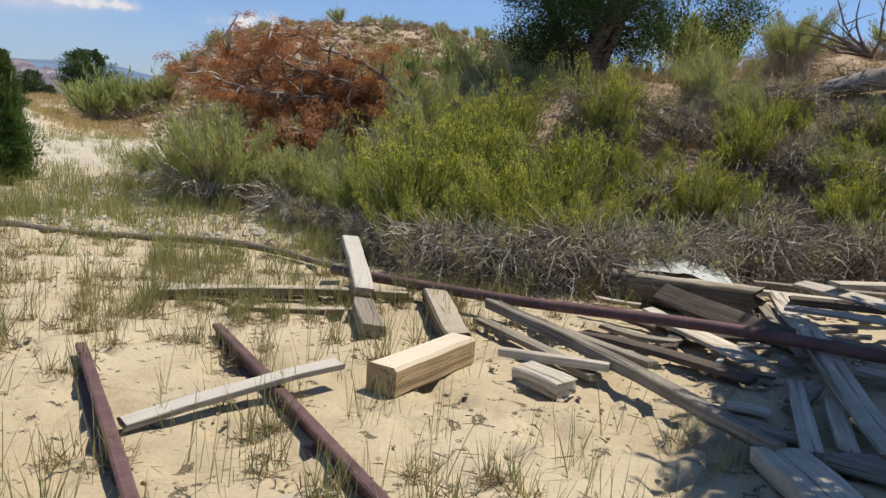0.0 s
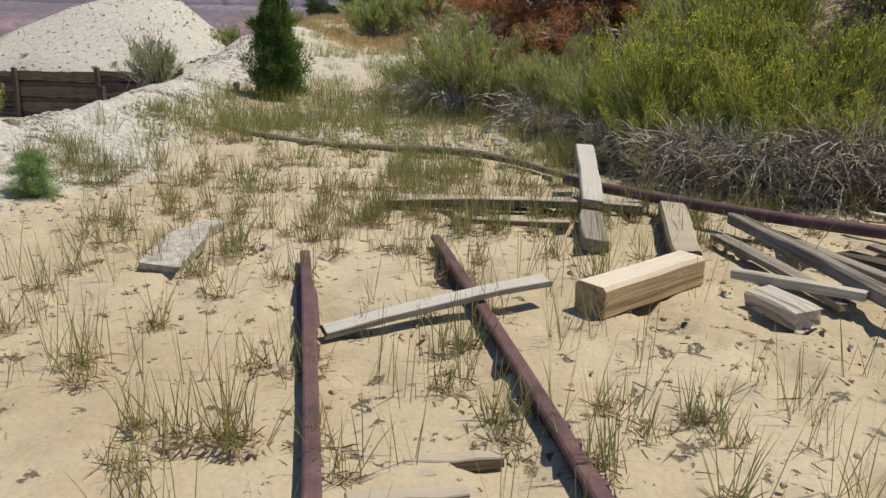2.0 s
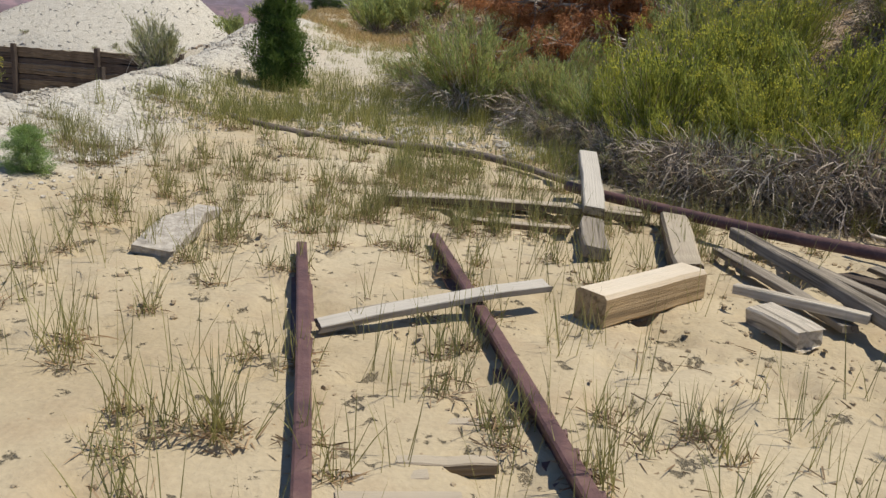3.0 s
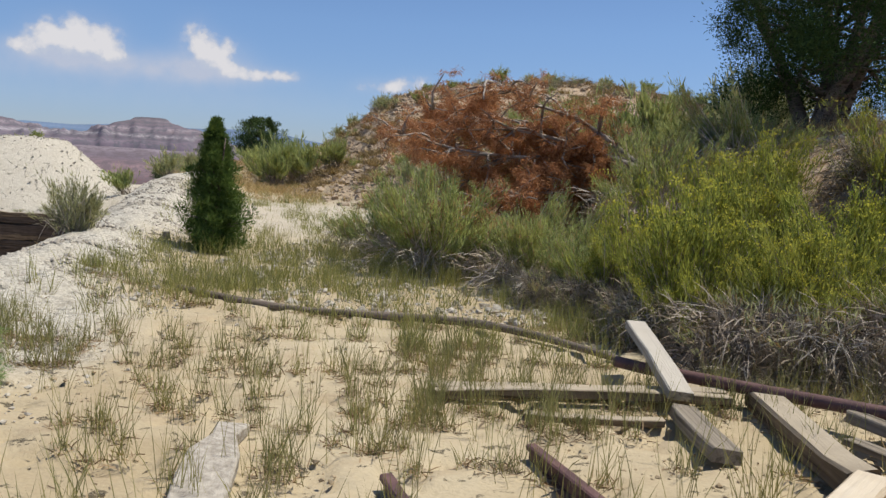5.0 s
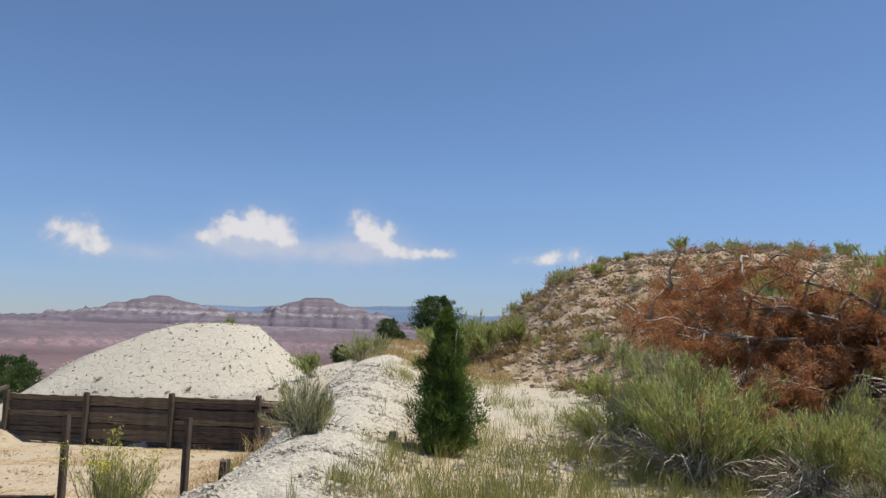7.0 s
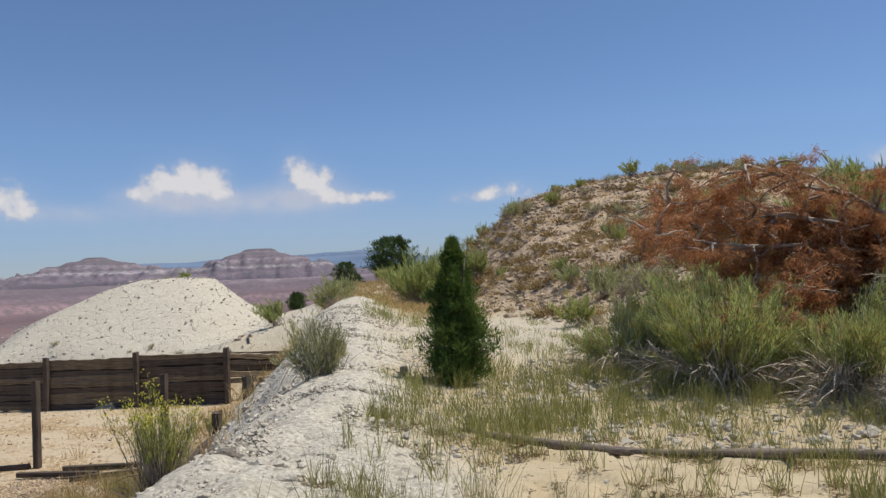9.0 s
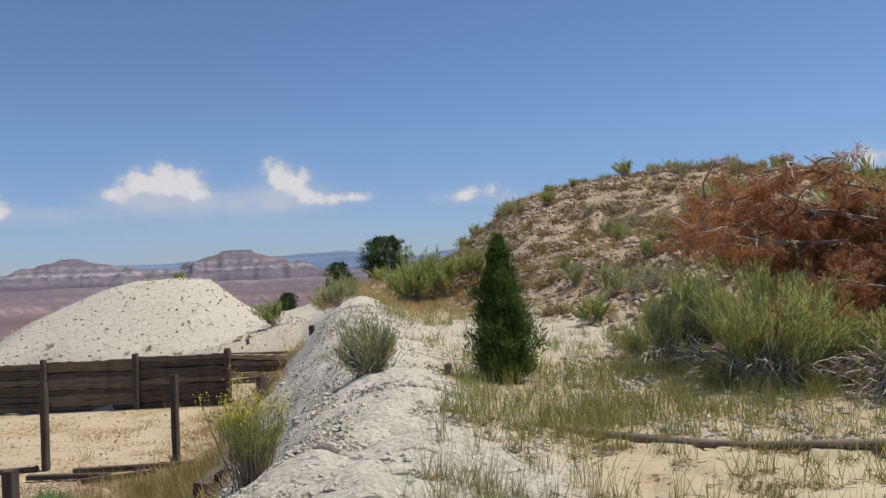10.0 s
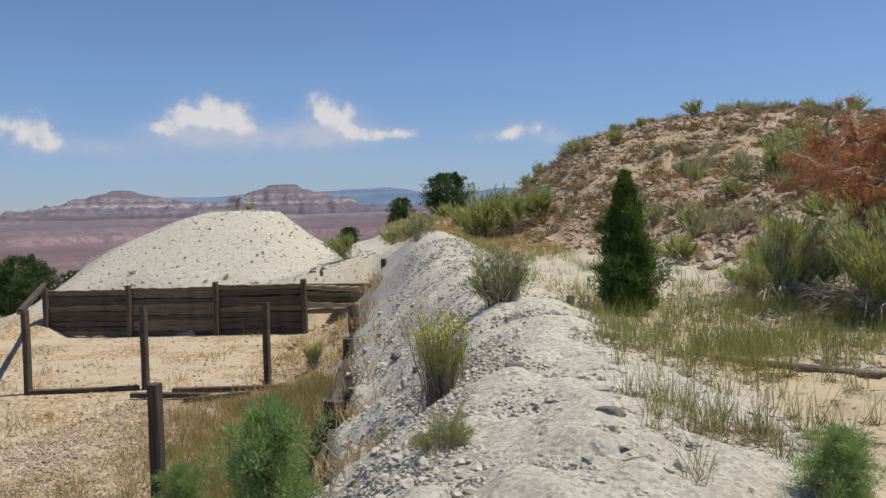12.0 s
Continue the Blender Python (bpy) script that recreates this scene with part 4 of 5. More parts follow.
def rail(p, q, label):
    """A light mine rail: foot, web and head in one rolled section, slightly bowed."""
    prof = [(-0.036, 0), (0.036, 0), (0.036, 0.008), (0.007, 0.016), (0.007, 0.048), (0.020, 0.056), (0.020, 0.072), (0.014, 0.077), (-0.014, 0.077), (-0.020, 0.072), (-0.020, 0.056), (-0.007, 0.048), (-0.007, 0.016), (-0.036, 0.008)]
    bm = bmesh.new()
    length = (Vector(q) - Vector(p)).length
    rings = []
    for i in range(17):
        k = i / 16
        bow = 0.02 * math.sin(math.pi * k * 1.5)
        rings.append([bm.verts.new((-length / 2 + length * k, y * 1.5 + bow, z * 1.3)) for y, z in prof])
    for a, b in zip(rings, rings[1:]):
        for j in range(len(prof)):
            bm.faces.new((a[j], a[(j + 1) % len(prof)], b[(j + 1) % len(prof)], b[j]))
    bm.faces.new(rings[0][::-1])
    bm.faces.new(rings[-1])
    ob = part("mine_rail", bm, MAT_RUST, None)
    ob.matrix_basis = along(p, q)
    return tagged(ob, label, "rail", "mine track rails")


def eased(points, radii, steps=6):
    """More points along the line, so that it bends without kinks."""
    p = np.array(points, float)
    ends = np.vstack([2 * p[0] - p[1], p, 2 * p[-1] - p[-2]])
    out, rad = [], []
    for i in range(len(p) - 1):
        a, b, c, d = ends[i:i + 4]
        for k in np.arange(steps) / steps:
            out.append(tuple(0.5 * (2 * b + (c - a) * k + (2 * a - 5 * b + 4 * c - d) * k * k + (3 * b - a - 3 * c + d) * k ** 3)))
            rad.append(radii[i] + (radii[i + 1] - radii[i]) * k)
    return out + [tuple(p[-1])], rad + [radii[-1]]


rail((-2.29, 4.5, -0.02), (0.30, -0.85, -0.02), "long rusted mine rail half buried in sand")
right_rail = rail((-1.68, 5.1, -0.02), (1.16, -0.6, -0.02), "long rusted mine rail lying under a plank")
bar = part("joint_bar", plank_mesh(0.52, 0.018, 0.055, LUMBER, 0.001, False), MAT_RUST, right_rail, "bolted joint bar")
bar.matrix_basis = Matrix.Translation((-0.55, 0.03, 0.05))
for n in range(4):
    bm = bmesh.new()
    bmesh.ops.create_cone(bm, cap_ends=True, segments=6, radius1=0.022, radius2=0.020, depth=0.05)
    bolt = part("bolt", bm, MAT_RUST, bar)
    bolt.matrix_basis = pose(-0.19 + 0.127 * n, 0.025, 0.0, 90, 0, 0)
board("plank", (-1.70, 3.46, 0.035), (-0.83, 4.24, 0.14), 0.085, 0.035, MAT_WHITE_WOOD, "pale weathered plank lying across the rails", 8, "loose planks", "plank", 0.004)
board("plank", (-1.60, 3.60, 0.075), (-1.12, 4.02, 0.125), 0.03, 0.02, MAT_PALE_WOOD, "thin split strip on the plank", 20, "loose planks", "plank", 0.004)
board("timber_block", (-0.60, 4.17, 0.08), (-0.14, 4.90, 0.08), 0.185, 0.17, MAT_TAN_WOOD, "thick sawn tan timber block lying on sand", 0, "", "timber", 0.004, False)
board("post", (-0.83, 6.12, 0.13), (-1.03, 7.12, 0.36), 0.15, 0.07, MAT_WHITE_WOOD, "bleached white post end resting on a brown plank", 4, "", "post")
board("plank", (-0.70, 5.30, 0.05), (-0.82, 6.02, 0.06), 0.16, 0.08, MAT_GREY_WOOD, "grey timber end under the brown plank", 4, "loose planks")
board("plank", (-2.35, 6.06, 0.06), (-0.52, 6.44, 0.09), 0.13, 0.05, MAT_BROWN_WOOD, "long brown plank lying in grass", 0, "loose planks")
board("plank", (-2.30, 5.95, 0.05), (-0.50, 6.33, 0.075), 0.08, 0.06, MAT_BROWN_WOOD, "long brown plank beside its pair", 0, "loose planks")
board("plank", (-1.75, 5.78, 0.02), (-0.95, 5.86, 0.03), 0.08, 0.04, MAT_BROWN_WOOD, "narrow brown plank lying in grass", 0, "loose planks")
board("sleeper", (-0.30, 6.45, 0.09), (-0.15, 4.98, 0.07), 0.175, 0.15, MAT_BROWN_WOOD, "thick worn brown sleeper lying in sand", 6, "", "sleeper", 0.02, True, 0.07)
board("plank", (0.12, 6.02, 0.13), (1.24, 3.5, 0.10), 0.095, 0.07, MAT_GREY_WOOD, "long grey timber beam beside the lumber heap", 0, "lumber heap", "beam")
board("plank", (0.02, 5.72, 0.07), (0.62, 4.55, 0.06), 0.10, 0.04, MAT_GREY_WOOD, "grey plank under the beam", 0, "lumber heap")
board("plank", (0.28, 6.0, 0.08), (1.05, 4.9, 0.06), 0.09, 0.04, MAT_GREY_WOOD, "grey plank in the lumber heap", 0, "lumber heap")
board("plank", (0.08, 4.79, 0.11), (0.70, 4.57, 0.12), 0.06, 0.05, MAT_PALE_WOOD, "short grey stick resting on a wood chunk", 0, "lumber heap")
board("wood_chunk", (0.20, 4.62, 0.05), (0.42, 4.32, 0.05), 0.15, 0.10, MAT_PALE_WOOD, "short split wood chunk on sand", 10, "lumber heap", "chunk")
v, f = tube(*eased([(-1.15, 7.05, 0.10), (-0.82, 6.7, 0.13), (0.33, 5.93, 0.18), (1.51, 5.29, 0.24), (2.38, 4.70, 0.26), (3.3, 4.05, 0.25)], [0.041] * 6), 14)
tagged(mesh_object("steel_pipe", v, f, MAT_RUST, None, True), "long thick rusted steel pipe lying over lumber", "pipe")
v, f = tube(*eased([(-6.6, 9.75, 0.03), (-5.5, 9.05, 0.035), (-4.67, 8.64, 0.03), (-3.9, 8.47, 0.015), (-3.1, 8.44, 0.035), (-2.35, 8.33, 0.055), (-1.75, 8.0, 0.05), (-1.1, 7.45, 0.03)], [0.034, 0.04, 0.04, 0.034, 0.038, 0.040, 0.034, 0.026]), 10)
tagged(mesh_object("wooden_pole", v, f, MAT_BARK, None, True), "long bent weathered pole lying in grass", "pole")


def hollow_log():
    """A rotten log with an open, ragged end and a darker core."""
    root = new("hollow_log")
    rng = np.random.default_rng(9)
    sides, rows = 18, 9
    outer, inner = [], []
    for i in range(rows):
        k = i / (rows - 1)
        for s in range(sides):
            a = 2 * math.pi * s / sides
            r = 0.135 + 0.02 * math.sin(3 * a + 2 * k) + rng.normal(0, 0.006)
            end = rng.uniform(-0.07, 0.05) if i == rows - 1 else 0
            outer.append((k * 1.35 - 0.67 + end, r * math.cos(a), r * math.sin(a)))
            inner.append((k * 1.35 - 0.67 + end - 0.01 * (i == rows - 1), 0.74 * r * math.cos(a), 0.74 * r * math.sin(a)))
    faces = []
    for i in range(rows - 1):
        for s in range(sides):
            a, b = i * sides + s, i * sides + (s + 1) % sides
            faces.append([a, b, b + sides, a + sides])
    bark = mesh_object("bark", outer, faces + [list(range(sides))[::-1]], MAT_BROWN_WOOD, root, True)
    rim = [[(rows - 1) * sides + s, (rows - 1) * sides + (s + 1) % sides, rows * sides + (rows - 1) * sides + (s + 1) % sides, rows * sides + (rows - 1) * sides + s] for s in range(sides)]
    core = [[rows * sides + q for q in face[::-1]] for face in faces]
    mesh_object("hollow_core", outer + inner, rim + core, MAT_DARK_WOOD, root, True)
    return root


log = hollow_log()
log.matrix_basis = along((1.25, 7.3, 0.13), (2.34, 6.52, 0.17))
tagged(log, "rotten brown log with a dark hollow end", "log")


def tin_sheet():
    bm = bmesh.new()
    for i in range(15):
        for j in range(2):
            x = i / 14 * 0.95
            for zz in (0.0, 0.004):
                bm.verts.new((x, (j - 0.5) * 0.5 + 0.03 * math.sin(i), 0.006 * math.sin(i * 1.9) + 0.05 * math.sin(i * 0.3) + zz))
    bm.verts.ensure_lookup_table()
    idx = lambda i, j, k: bm.verts[(i * 2 + j) * 2 + k]
    for i in range(14):
        bm.faces.new((idx(i, 0, 1), idx(i + 1, 0, 1), idx(i + 1, 1, 1), idx(i, 1, 1)))
        bm.faces.new((idx(i, 1, 0), idx(i + 1, 1, 0), idx(i + 1, 0, 0), idx(i, 0, 0)))
        for j in (0, 1):
            bm.faces.new((idx(i, j, 0), idx(i + 1, j, 0), idx(i + 1, j, 1), idx(i, j, 1)))
    return part("metal_sheet", bm, MAT_TIN, None)


sheet = tin_sheet()
sheet.matrix_basis = pose(1.45, 7.35, 0.29, 9, 2, -4)
tagged(sheet, "bent pale sheet of weathered metal on the log", "sheet metal")

HEAP = ((1.62, 6.75, 0.16, 2.2, 5.35, 0.14, 0.18, 0.05, "D", 40), (1.43, 6.25, 0.06, 1.72, 5.0, 0.10, 0.2, 0.03, "P", 0), (2.72, 6.95, 0.18, 2.2, 5.1, 0.20, 0.19, 0.035, "P", 0),
        (2.2, 5.3, 0.24, 1.86, 3.62, 0.08, 0.15, 0.04, "P", 5), (1.86, 4.72, 0.06, 1.45, 3.6, 0.05, 0.1, 0.03, "P", 0), (1.25, 3.52, 0.06, 1.24, 2.88, 0.07, 0.26, 0.09, "P", 0),
        (1.5, 3.55, 0.05, 2.3, 2.9, 0.05, 0.16, 0.04, "G", 0), (2.48, 6.75, 0.12, 2.1, 5.1, 0.13, 0.12, 0.03, "G", 0), (2.6, 6.5, 0.22, 3.9, 6.0, 0.24, 0.16, 0.06, "D", 0),
        (2.5, 7.3, 0.14, 3.7, 6.9, 0.16, 0.12, 0.03, "P", 0), (2.75, 7.6, 0.16, 3.9, 7.3, 0.18, 0.1, 0.03, "G", 0), (2.9, 7.0, 0.28, 3.3, 5.9, 0.3, 0.14, 0.03, "P", 15),
        (2.3, 5.9, 0.28, 3.4, 5.2, 0.3, 0.14, 0.03, "P", 0), (2.4, 5.0, 0.08, 3.2, 4.4, 0.1, 0.16, 0.04, "P", 0), (1.95, 4.4, 0.05, 1.68, 3.7, 0.04, 0.12, 0.03, "P", -20),
        (0.75, 5.6, 0.05, 1.6, 4.7, 0.06, 0.14, 0.04, "D", 0), (0.95, 5.9, 0.05, 1.4, 5.5, 0.06, 0.10, 0.03, "G", 0), (1.3, 4.3, 0.03, 1.5, 4.2, 0.03, 0.1, 0.03, "P", 0),
        (2.1, 4.1, 0.05, 2.9, 3.4, 0.06, 0.18, 0.04, "G", 0), (3.0, 6.6, 0.36, 4.2, 6.9, 0.34, 0.15, 0.04, "P", 0), (1.6, 5.7, 0.05, 2.5, 5.6, 0.1, 0.09, 0.03, "D", 0))
KIND = {"D": (MAT_DARK_WOOD, "dark stained plank in the lumber heap"), "P": (MAT_PALE_WOOD, "bleached grey board in the lumber heap"), "G": (MAT_GREY_WOOD, "weathered grey board in the lumber heap")}
for ax, ay, az, bx, by, bz, w, th, k, roll in HEAP:
    board("plank", (ax, ay, az), (bx, by, bz), w, th, KIND[k][0], KIND[k][1], roll, "lumber heap")
# broken ends and splinters scattered through the heap
for n in range(30):
    x, y, a, l = LUMBER.uniform(1.2, 3.6), LUMBER.uniform(3.5, 7.0), LUMBER.uniform(0, math.pi), LUMBER.uniform(0.18, 0.7)
    z = LUMBER.uniform(0.02, 0.06)
    k = "PGGD"[n % 4]
    board("plank", (x, y, z), (x + l * math.cos(a), y + l * math.sin(a), z + LUMBER.uniform(0, 0.05)), LUMBER.uniform(0.04, 0.12), LUMBER.uniform(0.015, 0.04), KIND[k][0], KIND[k][1].replace("plank", "broken piece").replace("board", "broken piece"), LUMBER.uniform(-15, 15), "lumber heap")
# rotted crossties that show through the sand between the rails
for x, y, l in ((-0.80, 2.98, 0.42), (-0.86, 2.66, 0.30), (-1.02, 2.50, 0.26), (-0.93, 2.40, 0.34), (-0.6, 2.2, 0.4)):
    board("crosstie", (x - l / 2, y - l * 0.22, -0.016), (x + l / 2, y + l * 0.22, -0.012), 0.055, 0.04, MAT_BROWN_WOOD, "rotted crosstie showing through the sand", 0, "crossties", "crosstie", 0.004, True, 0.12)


def rock(name, x, y, size, mat, label, seed, z=None, turn=0, sink=0.3, group=""):
    rng = np.random.default_rng(seed)
    bm = bmesh.new()
    bmesh.ops.create_icosphere(bm, subdivisions=3, radius=0.5)
    shift = rng.uniform(0, 50, 3)
    for v in bm.verts:
        n = noise.noise(v.co * 2.6 + Vector(shift)) * 0.42 + noise.noise(v.co * 7 + Vector(shift)) * 0.10
        v.co *= 1 + n
        v.co.z = max(-0.42, min(0.40, v.co.z))
    ob = part(name, bm, mat, None)
    zz = ground_z(x, y) if z is None else z
    ob.matrix_basis = Matrix.LocRotScale((x, y, zz + size[2] * (0.5 - sink)), Euler((0, 0, radians(turn))), Vector(size))
    return tagged(ob, label, "rock", group)


board("stone_slab", (-2.97, 4.06, 0.02), (-3.2, 5.0, 0.04), 0.22, 0.08, MAT_SLAB, "flat jagged pale stone slab half sunk in sand", 5, "", "rock", 0.03, True, 0.22)
rock("stone", -7.2, 12.2, (0.11, 0.09, 0.16), MAT_DARK_ROCK, "dark upright stone beside the juniper", 6, sink=0.15)
for n, (x, y, s) in enumerate(((-6.05, 5.75, 0.16), (-5.75, 6.0, 0.14), (-6.6, 5.9, 0.10), (-5.6, 5.6, 0.08), (-6.9, 7.2, 0.2), (-6.2, 6.7, 0.12), (-5.3, 5.9, 0.07), (-7.4, 5.9, 0.14), (-7.7, 7.0, 0.2), (-7.9, 8.2, 0.16))):
    rock("stone", x, y, (s, s * 0.8, s * 0.55), MAT_DARK_ROCK if n in (0, 4) else MAT_PALE_ROCK, "angular stone lying on the gravel berm", 50 + n, turn=n * 40, group="berm stones")


rng = np.random.default_rng(71)
n = 0
while n < 34:
    x, y = rng.uniform(-12, -6.8), rng.uniform(4, 18)
    side = float(offset_from(CREST, np.array([x]), np.array([y]))[0])
    if not 0.9 < side < 2.6:
        continue
    size = rng.uniform(0.08, 0.22)
    rock("stone", x, y, (size, size * 0.8, size * 0.7), MAT_PALE_ROCK if n % 3 else MAT_DARK_ROCK, "angular stone lodged in the eroded berm side", 400 + n, turn=n * 37, group="berm side stones")
    n += 1


def post(parent, x, y, z0, z1, wide, mat=MAT_DARK_WOOD, name="post", lean=(0, 0)):
    bm = plank_mesh(z1 - z0, wide, wide * 0.9, LUMBER, 0.008)
    ob = part(name, bm, mat, parent)
    ob.matrix_basis = along((x, y, z0), (x + lean[0], y + lean[1] + 1e-4, z1))
    return ob


def timber_fence():
    root = new("timber_fence")
    tops = (-1.12, -1.08, -1.0, -0.97, -0.42)
    for (x, y), top in zip(FENCE, tops):
        post(root, x + 0.05, y - 0.42, YARD - 0.2, top, 0.19)
    for n, ((ax, ay), (bx, by)) in enumerate(zip(FENCE, FENCE[1:])):
        courses = 9 if n < 3 else 5
        low = YARD if n < 3 else -2.1
        for c in range(courses):
            hgt = (tops[n] - 0.12 - low) / courses
            za = low + hgt * (c + 0.5) + LUMBER.normal(0, 0.02)
            zb = (low if n < 3 else -1.35) + (hgt if n < 3 else 0.22) * (c + 0.5) + LUMBER.normal(0, 0.02)
            if n == 3:
                za, zb = -2.2 + 0.23 * c + LUMBER.normal(0, 0.02), -2.5 + 0.2 * c + LUMBER.normal(0, 0.02)
            bm = plank_mesh(math.hypot(bx - ax, by - ay) + 0.1, 0.12 + LUMBER.uniform(-0.05, 0.06), (hgt if n < 3 else 0.2) * LUMBER.uniform(0.86, 1.06), LUMBER, 0.016, True, 0.1)
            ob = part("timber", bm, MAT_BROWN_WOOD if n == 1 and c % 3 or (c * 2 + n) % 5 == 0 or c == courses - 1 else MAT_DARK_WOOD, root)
            ob.matrix_basis = along((ax, ay - 0.27, za), (bx, by - 0.27, zb))
        # added dark sheet behind each span, in place of the shade in the gaps
        tall = tops[n] - 0.2 - low
        ob = part("backing_board", plank_mesh(math.hypot(bx - ax, by - ay), 0.04, tall, LUMBER, 0.005, False, 0.01), MAT_DARK_WOOD, root)
        ob.matrix_basis = along((ax, ay - 0.15, low + tall / 2), (bx, by - 0.15, low + tall / 2 - (0.25 if n == 3 else 0)))
    return tagged(root, "dark old timber fence of stacked planks holding back the spoil mound", "fence")


timber_fence()
GATE = (((-22.4, 18.55), -0.85), ((-19.55, 19.6), -0.84), ((-16.5, 20.63), -0.84), ((-12.85, 10.85), -0.85))
for (x, y), top in GATE:
    ob = part("fence_post", plank_mesh(top - YARD + 0.3, 0.17, 0.16, LUMBER, 0.01), MAT_DARK_WOOD, None)
    ob.matrix_basis = along((x, y, YARD - 0.3), (x + 0.02, y + 0.001, top))
    tagged(ob, "dark brown weathered wooden post standing in the yard", "post", "yard posts")
for p, q, w in (((-22.3, 18.5, YARD + 0.06), (-19.7, 19.5, YARD + 0.06), 0.16), ((-19.2, 18.55, YARD + 0.09), (-17.2, 18.9, YARD + 0.08), 0.14), ((-18.5, 19.3, YARD + 0.08), (-14.9, 20.4, YARD + 0.08), 0.15), ((-17.6, 18.4, YARD + 0.06), (-16.2, 19.2, YARD + 0.1), 0.1)):
    board("fallen_rail", p, q, w, 0.12, MAT_DARK_WOOD, "dark fallen timber lying between the posts", 0, "fallen rails", "timber")
board("brace_beam", (-21.7, 17.7, -0.77), (-29.8, 27.35, -0.98), 0.16, 0.14, MAT_DARK_WOOD, "dark timber beam running from post to fence", 0, "", "beam")


def berm_wall():
    """What is left of a timber wall under the berm: leaning posts and broken courses."""
    root = new("collapsed_wall")
    rng = np.random.default_rng(15)
    line = ((-17.3, 32.3), (-15.0, 24.2), (-12.5, 16.7), (-10.1, 10.3), (-9.15, 6.6))
    spots = []
    for (ax, ay), (bx, by) in zip(line, line[1:]):
        n = max(2, round(math.hypot(bx - ax, by - ay) / 1.5))
        spots += [(ax + (bx - ax) * k / n, ay + (by - ay) * k / n) for k in range(n)]
    for n, (x, y) in enumerate(spots):
        top = -0.98 + rng.normal(0, 0.16)
        if n % 3 == 0:
            post(root, x, y, YARD - 0.2, top, rng.uniform(0.16, 0.24), lean=(rng.normal(-0.1, 0.14), rng.normal(0, 0.12)))
        if n + 1 == len(spots):
            break
        for c in range(8):
            if rng.uniform() < 0.2 + 0.03 * c:
                continue
            z = YARD + 0.12 + 0.215 * c
            bm = plank_mesh(rng.uniform(1.0, 1.75), 0.11, 0.18, LUMBER, 0.03, True, 0.08)
            ob = part("board", bm, MAT_DARK_WOOD, root)
            bx, by = spots[n + 1]
            ob.matrix_basis = along((x + 0.1, y, z + rng.normal(0, 0.05)), (bx + 0.1, by, z + rng.normal(0, 0.12)), rng.normal(0, 14))
    return tagged(root, "collapsed timber wall along the eroded berm edge", "wall")


berm_wall()


def bank_log():
    """A weathered trunk with a split upper side, lying on the bank."""
    rng = np.random.default_rng(77)
    line = [(x, y, ground_z(x, y) + h) for x, y, h in ((4.55, 11.25, 0.1), (5.2, 11.05, 0.2), (6.0, 10.8, 0.27), (7.0, 10.5, 0.25), (8.4, 10.1, 0.2))]
    pts, rad = eased(line, [0.07, 0.13, 0.17, 0.19, 0.2])
    v, f = tube(pts, rad, 14)
    v = v + rng.normal(size=v.shape) * 0.012
    return tagged(mesh_object("fallen_log", v, f, MAT_DEADWOOD, None, True), "grey fallen tree trunk on the bank", "log")


def branch_pile():
    rng = np.random.default_rng(4)
    root = new("dead_branch_pile")
    root.location = (5.6, 11.5, ground_z(5.6, 11.5) + 0.15)
    for _ in range(11):
        pts = wander((0, 0, 0.05), (-0.75 + rng.normal(0, 0.5), 0.1 + rng.normal(0, 0.3), 0.12 + rng.uniform(0, 0.35)), rng.uniform(0.7, 1.4), 6, 0.16, rng)
        mesh_object("branch", *joined([tube(pts, np.linspace(0.024, 0.005, 7), 5), tube(wander(pts[3], rng.normal(size=3) + (0, 0, 0.6), 0.4, 3, 0.2, rng), np.linspace(0.011, 0.004, 4), 4)]), MAT_BARK, root)
    return tagged(root, "bare dark dead branches beside the fallen trunk", "branches")


bank_log()
branch_pile()


# ---- grass, stones and litter ----
def bench_points(n, rng, x0, x1, y0, y1):
    return np.stack([rng.uniform(x0, x1, n), rng.uniform(y0, y1, n)], 1)


def tufts(name, pts, per, tall, mat, rng, spread=0.05, width=0.006, lean=0.45):
    z = terrain(pts[:, 0], pts[:, 1])[0]
    base = np.repeat(np.column_stack([pts, z - 0.01]), per, 0)
    size = np.repeat(rng.uniform(0.55, 1.25, len(pts)), per)
    base[:, :2] += rng.normal(size=(len(base), 2)) * spread
    way = np.column_stack([rng.normal(size=(len(base), 2)) * lean, np.ones(len(base))])
    v, f = blades(base, way, tall * size * rng.uniform(0.45, 1.2, len(base)), width, rng.uniform(0.0, 0.45, len(base)), rng)
    return mesh_object(name, v, f, mat)


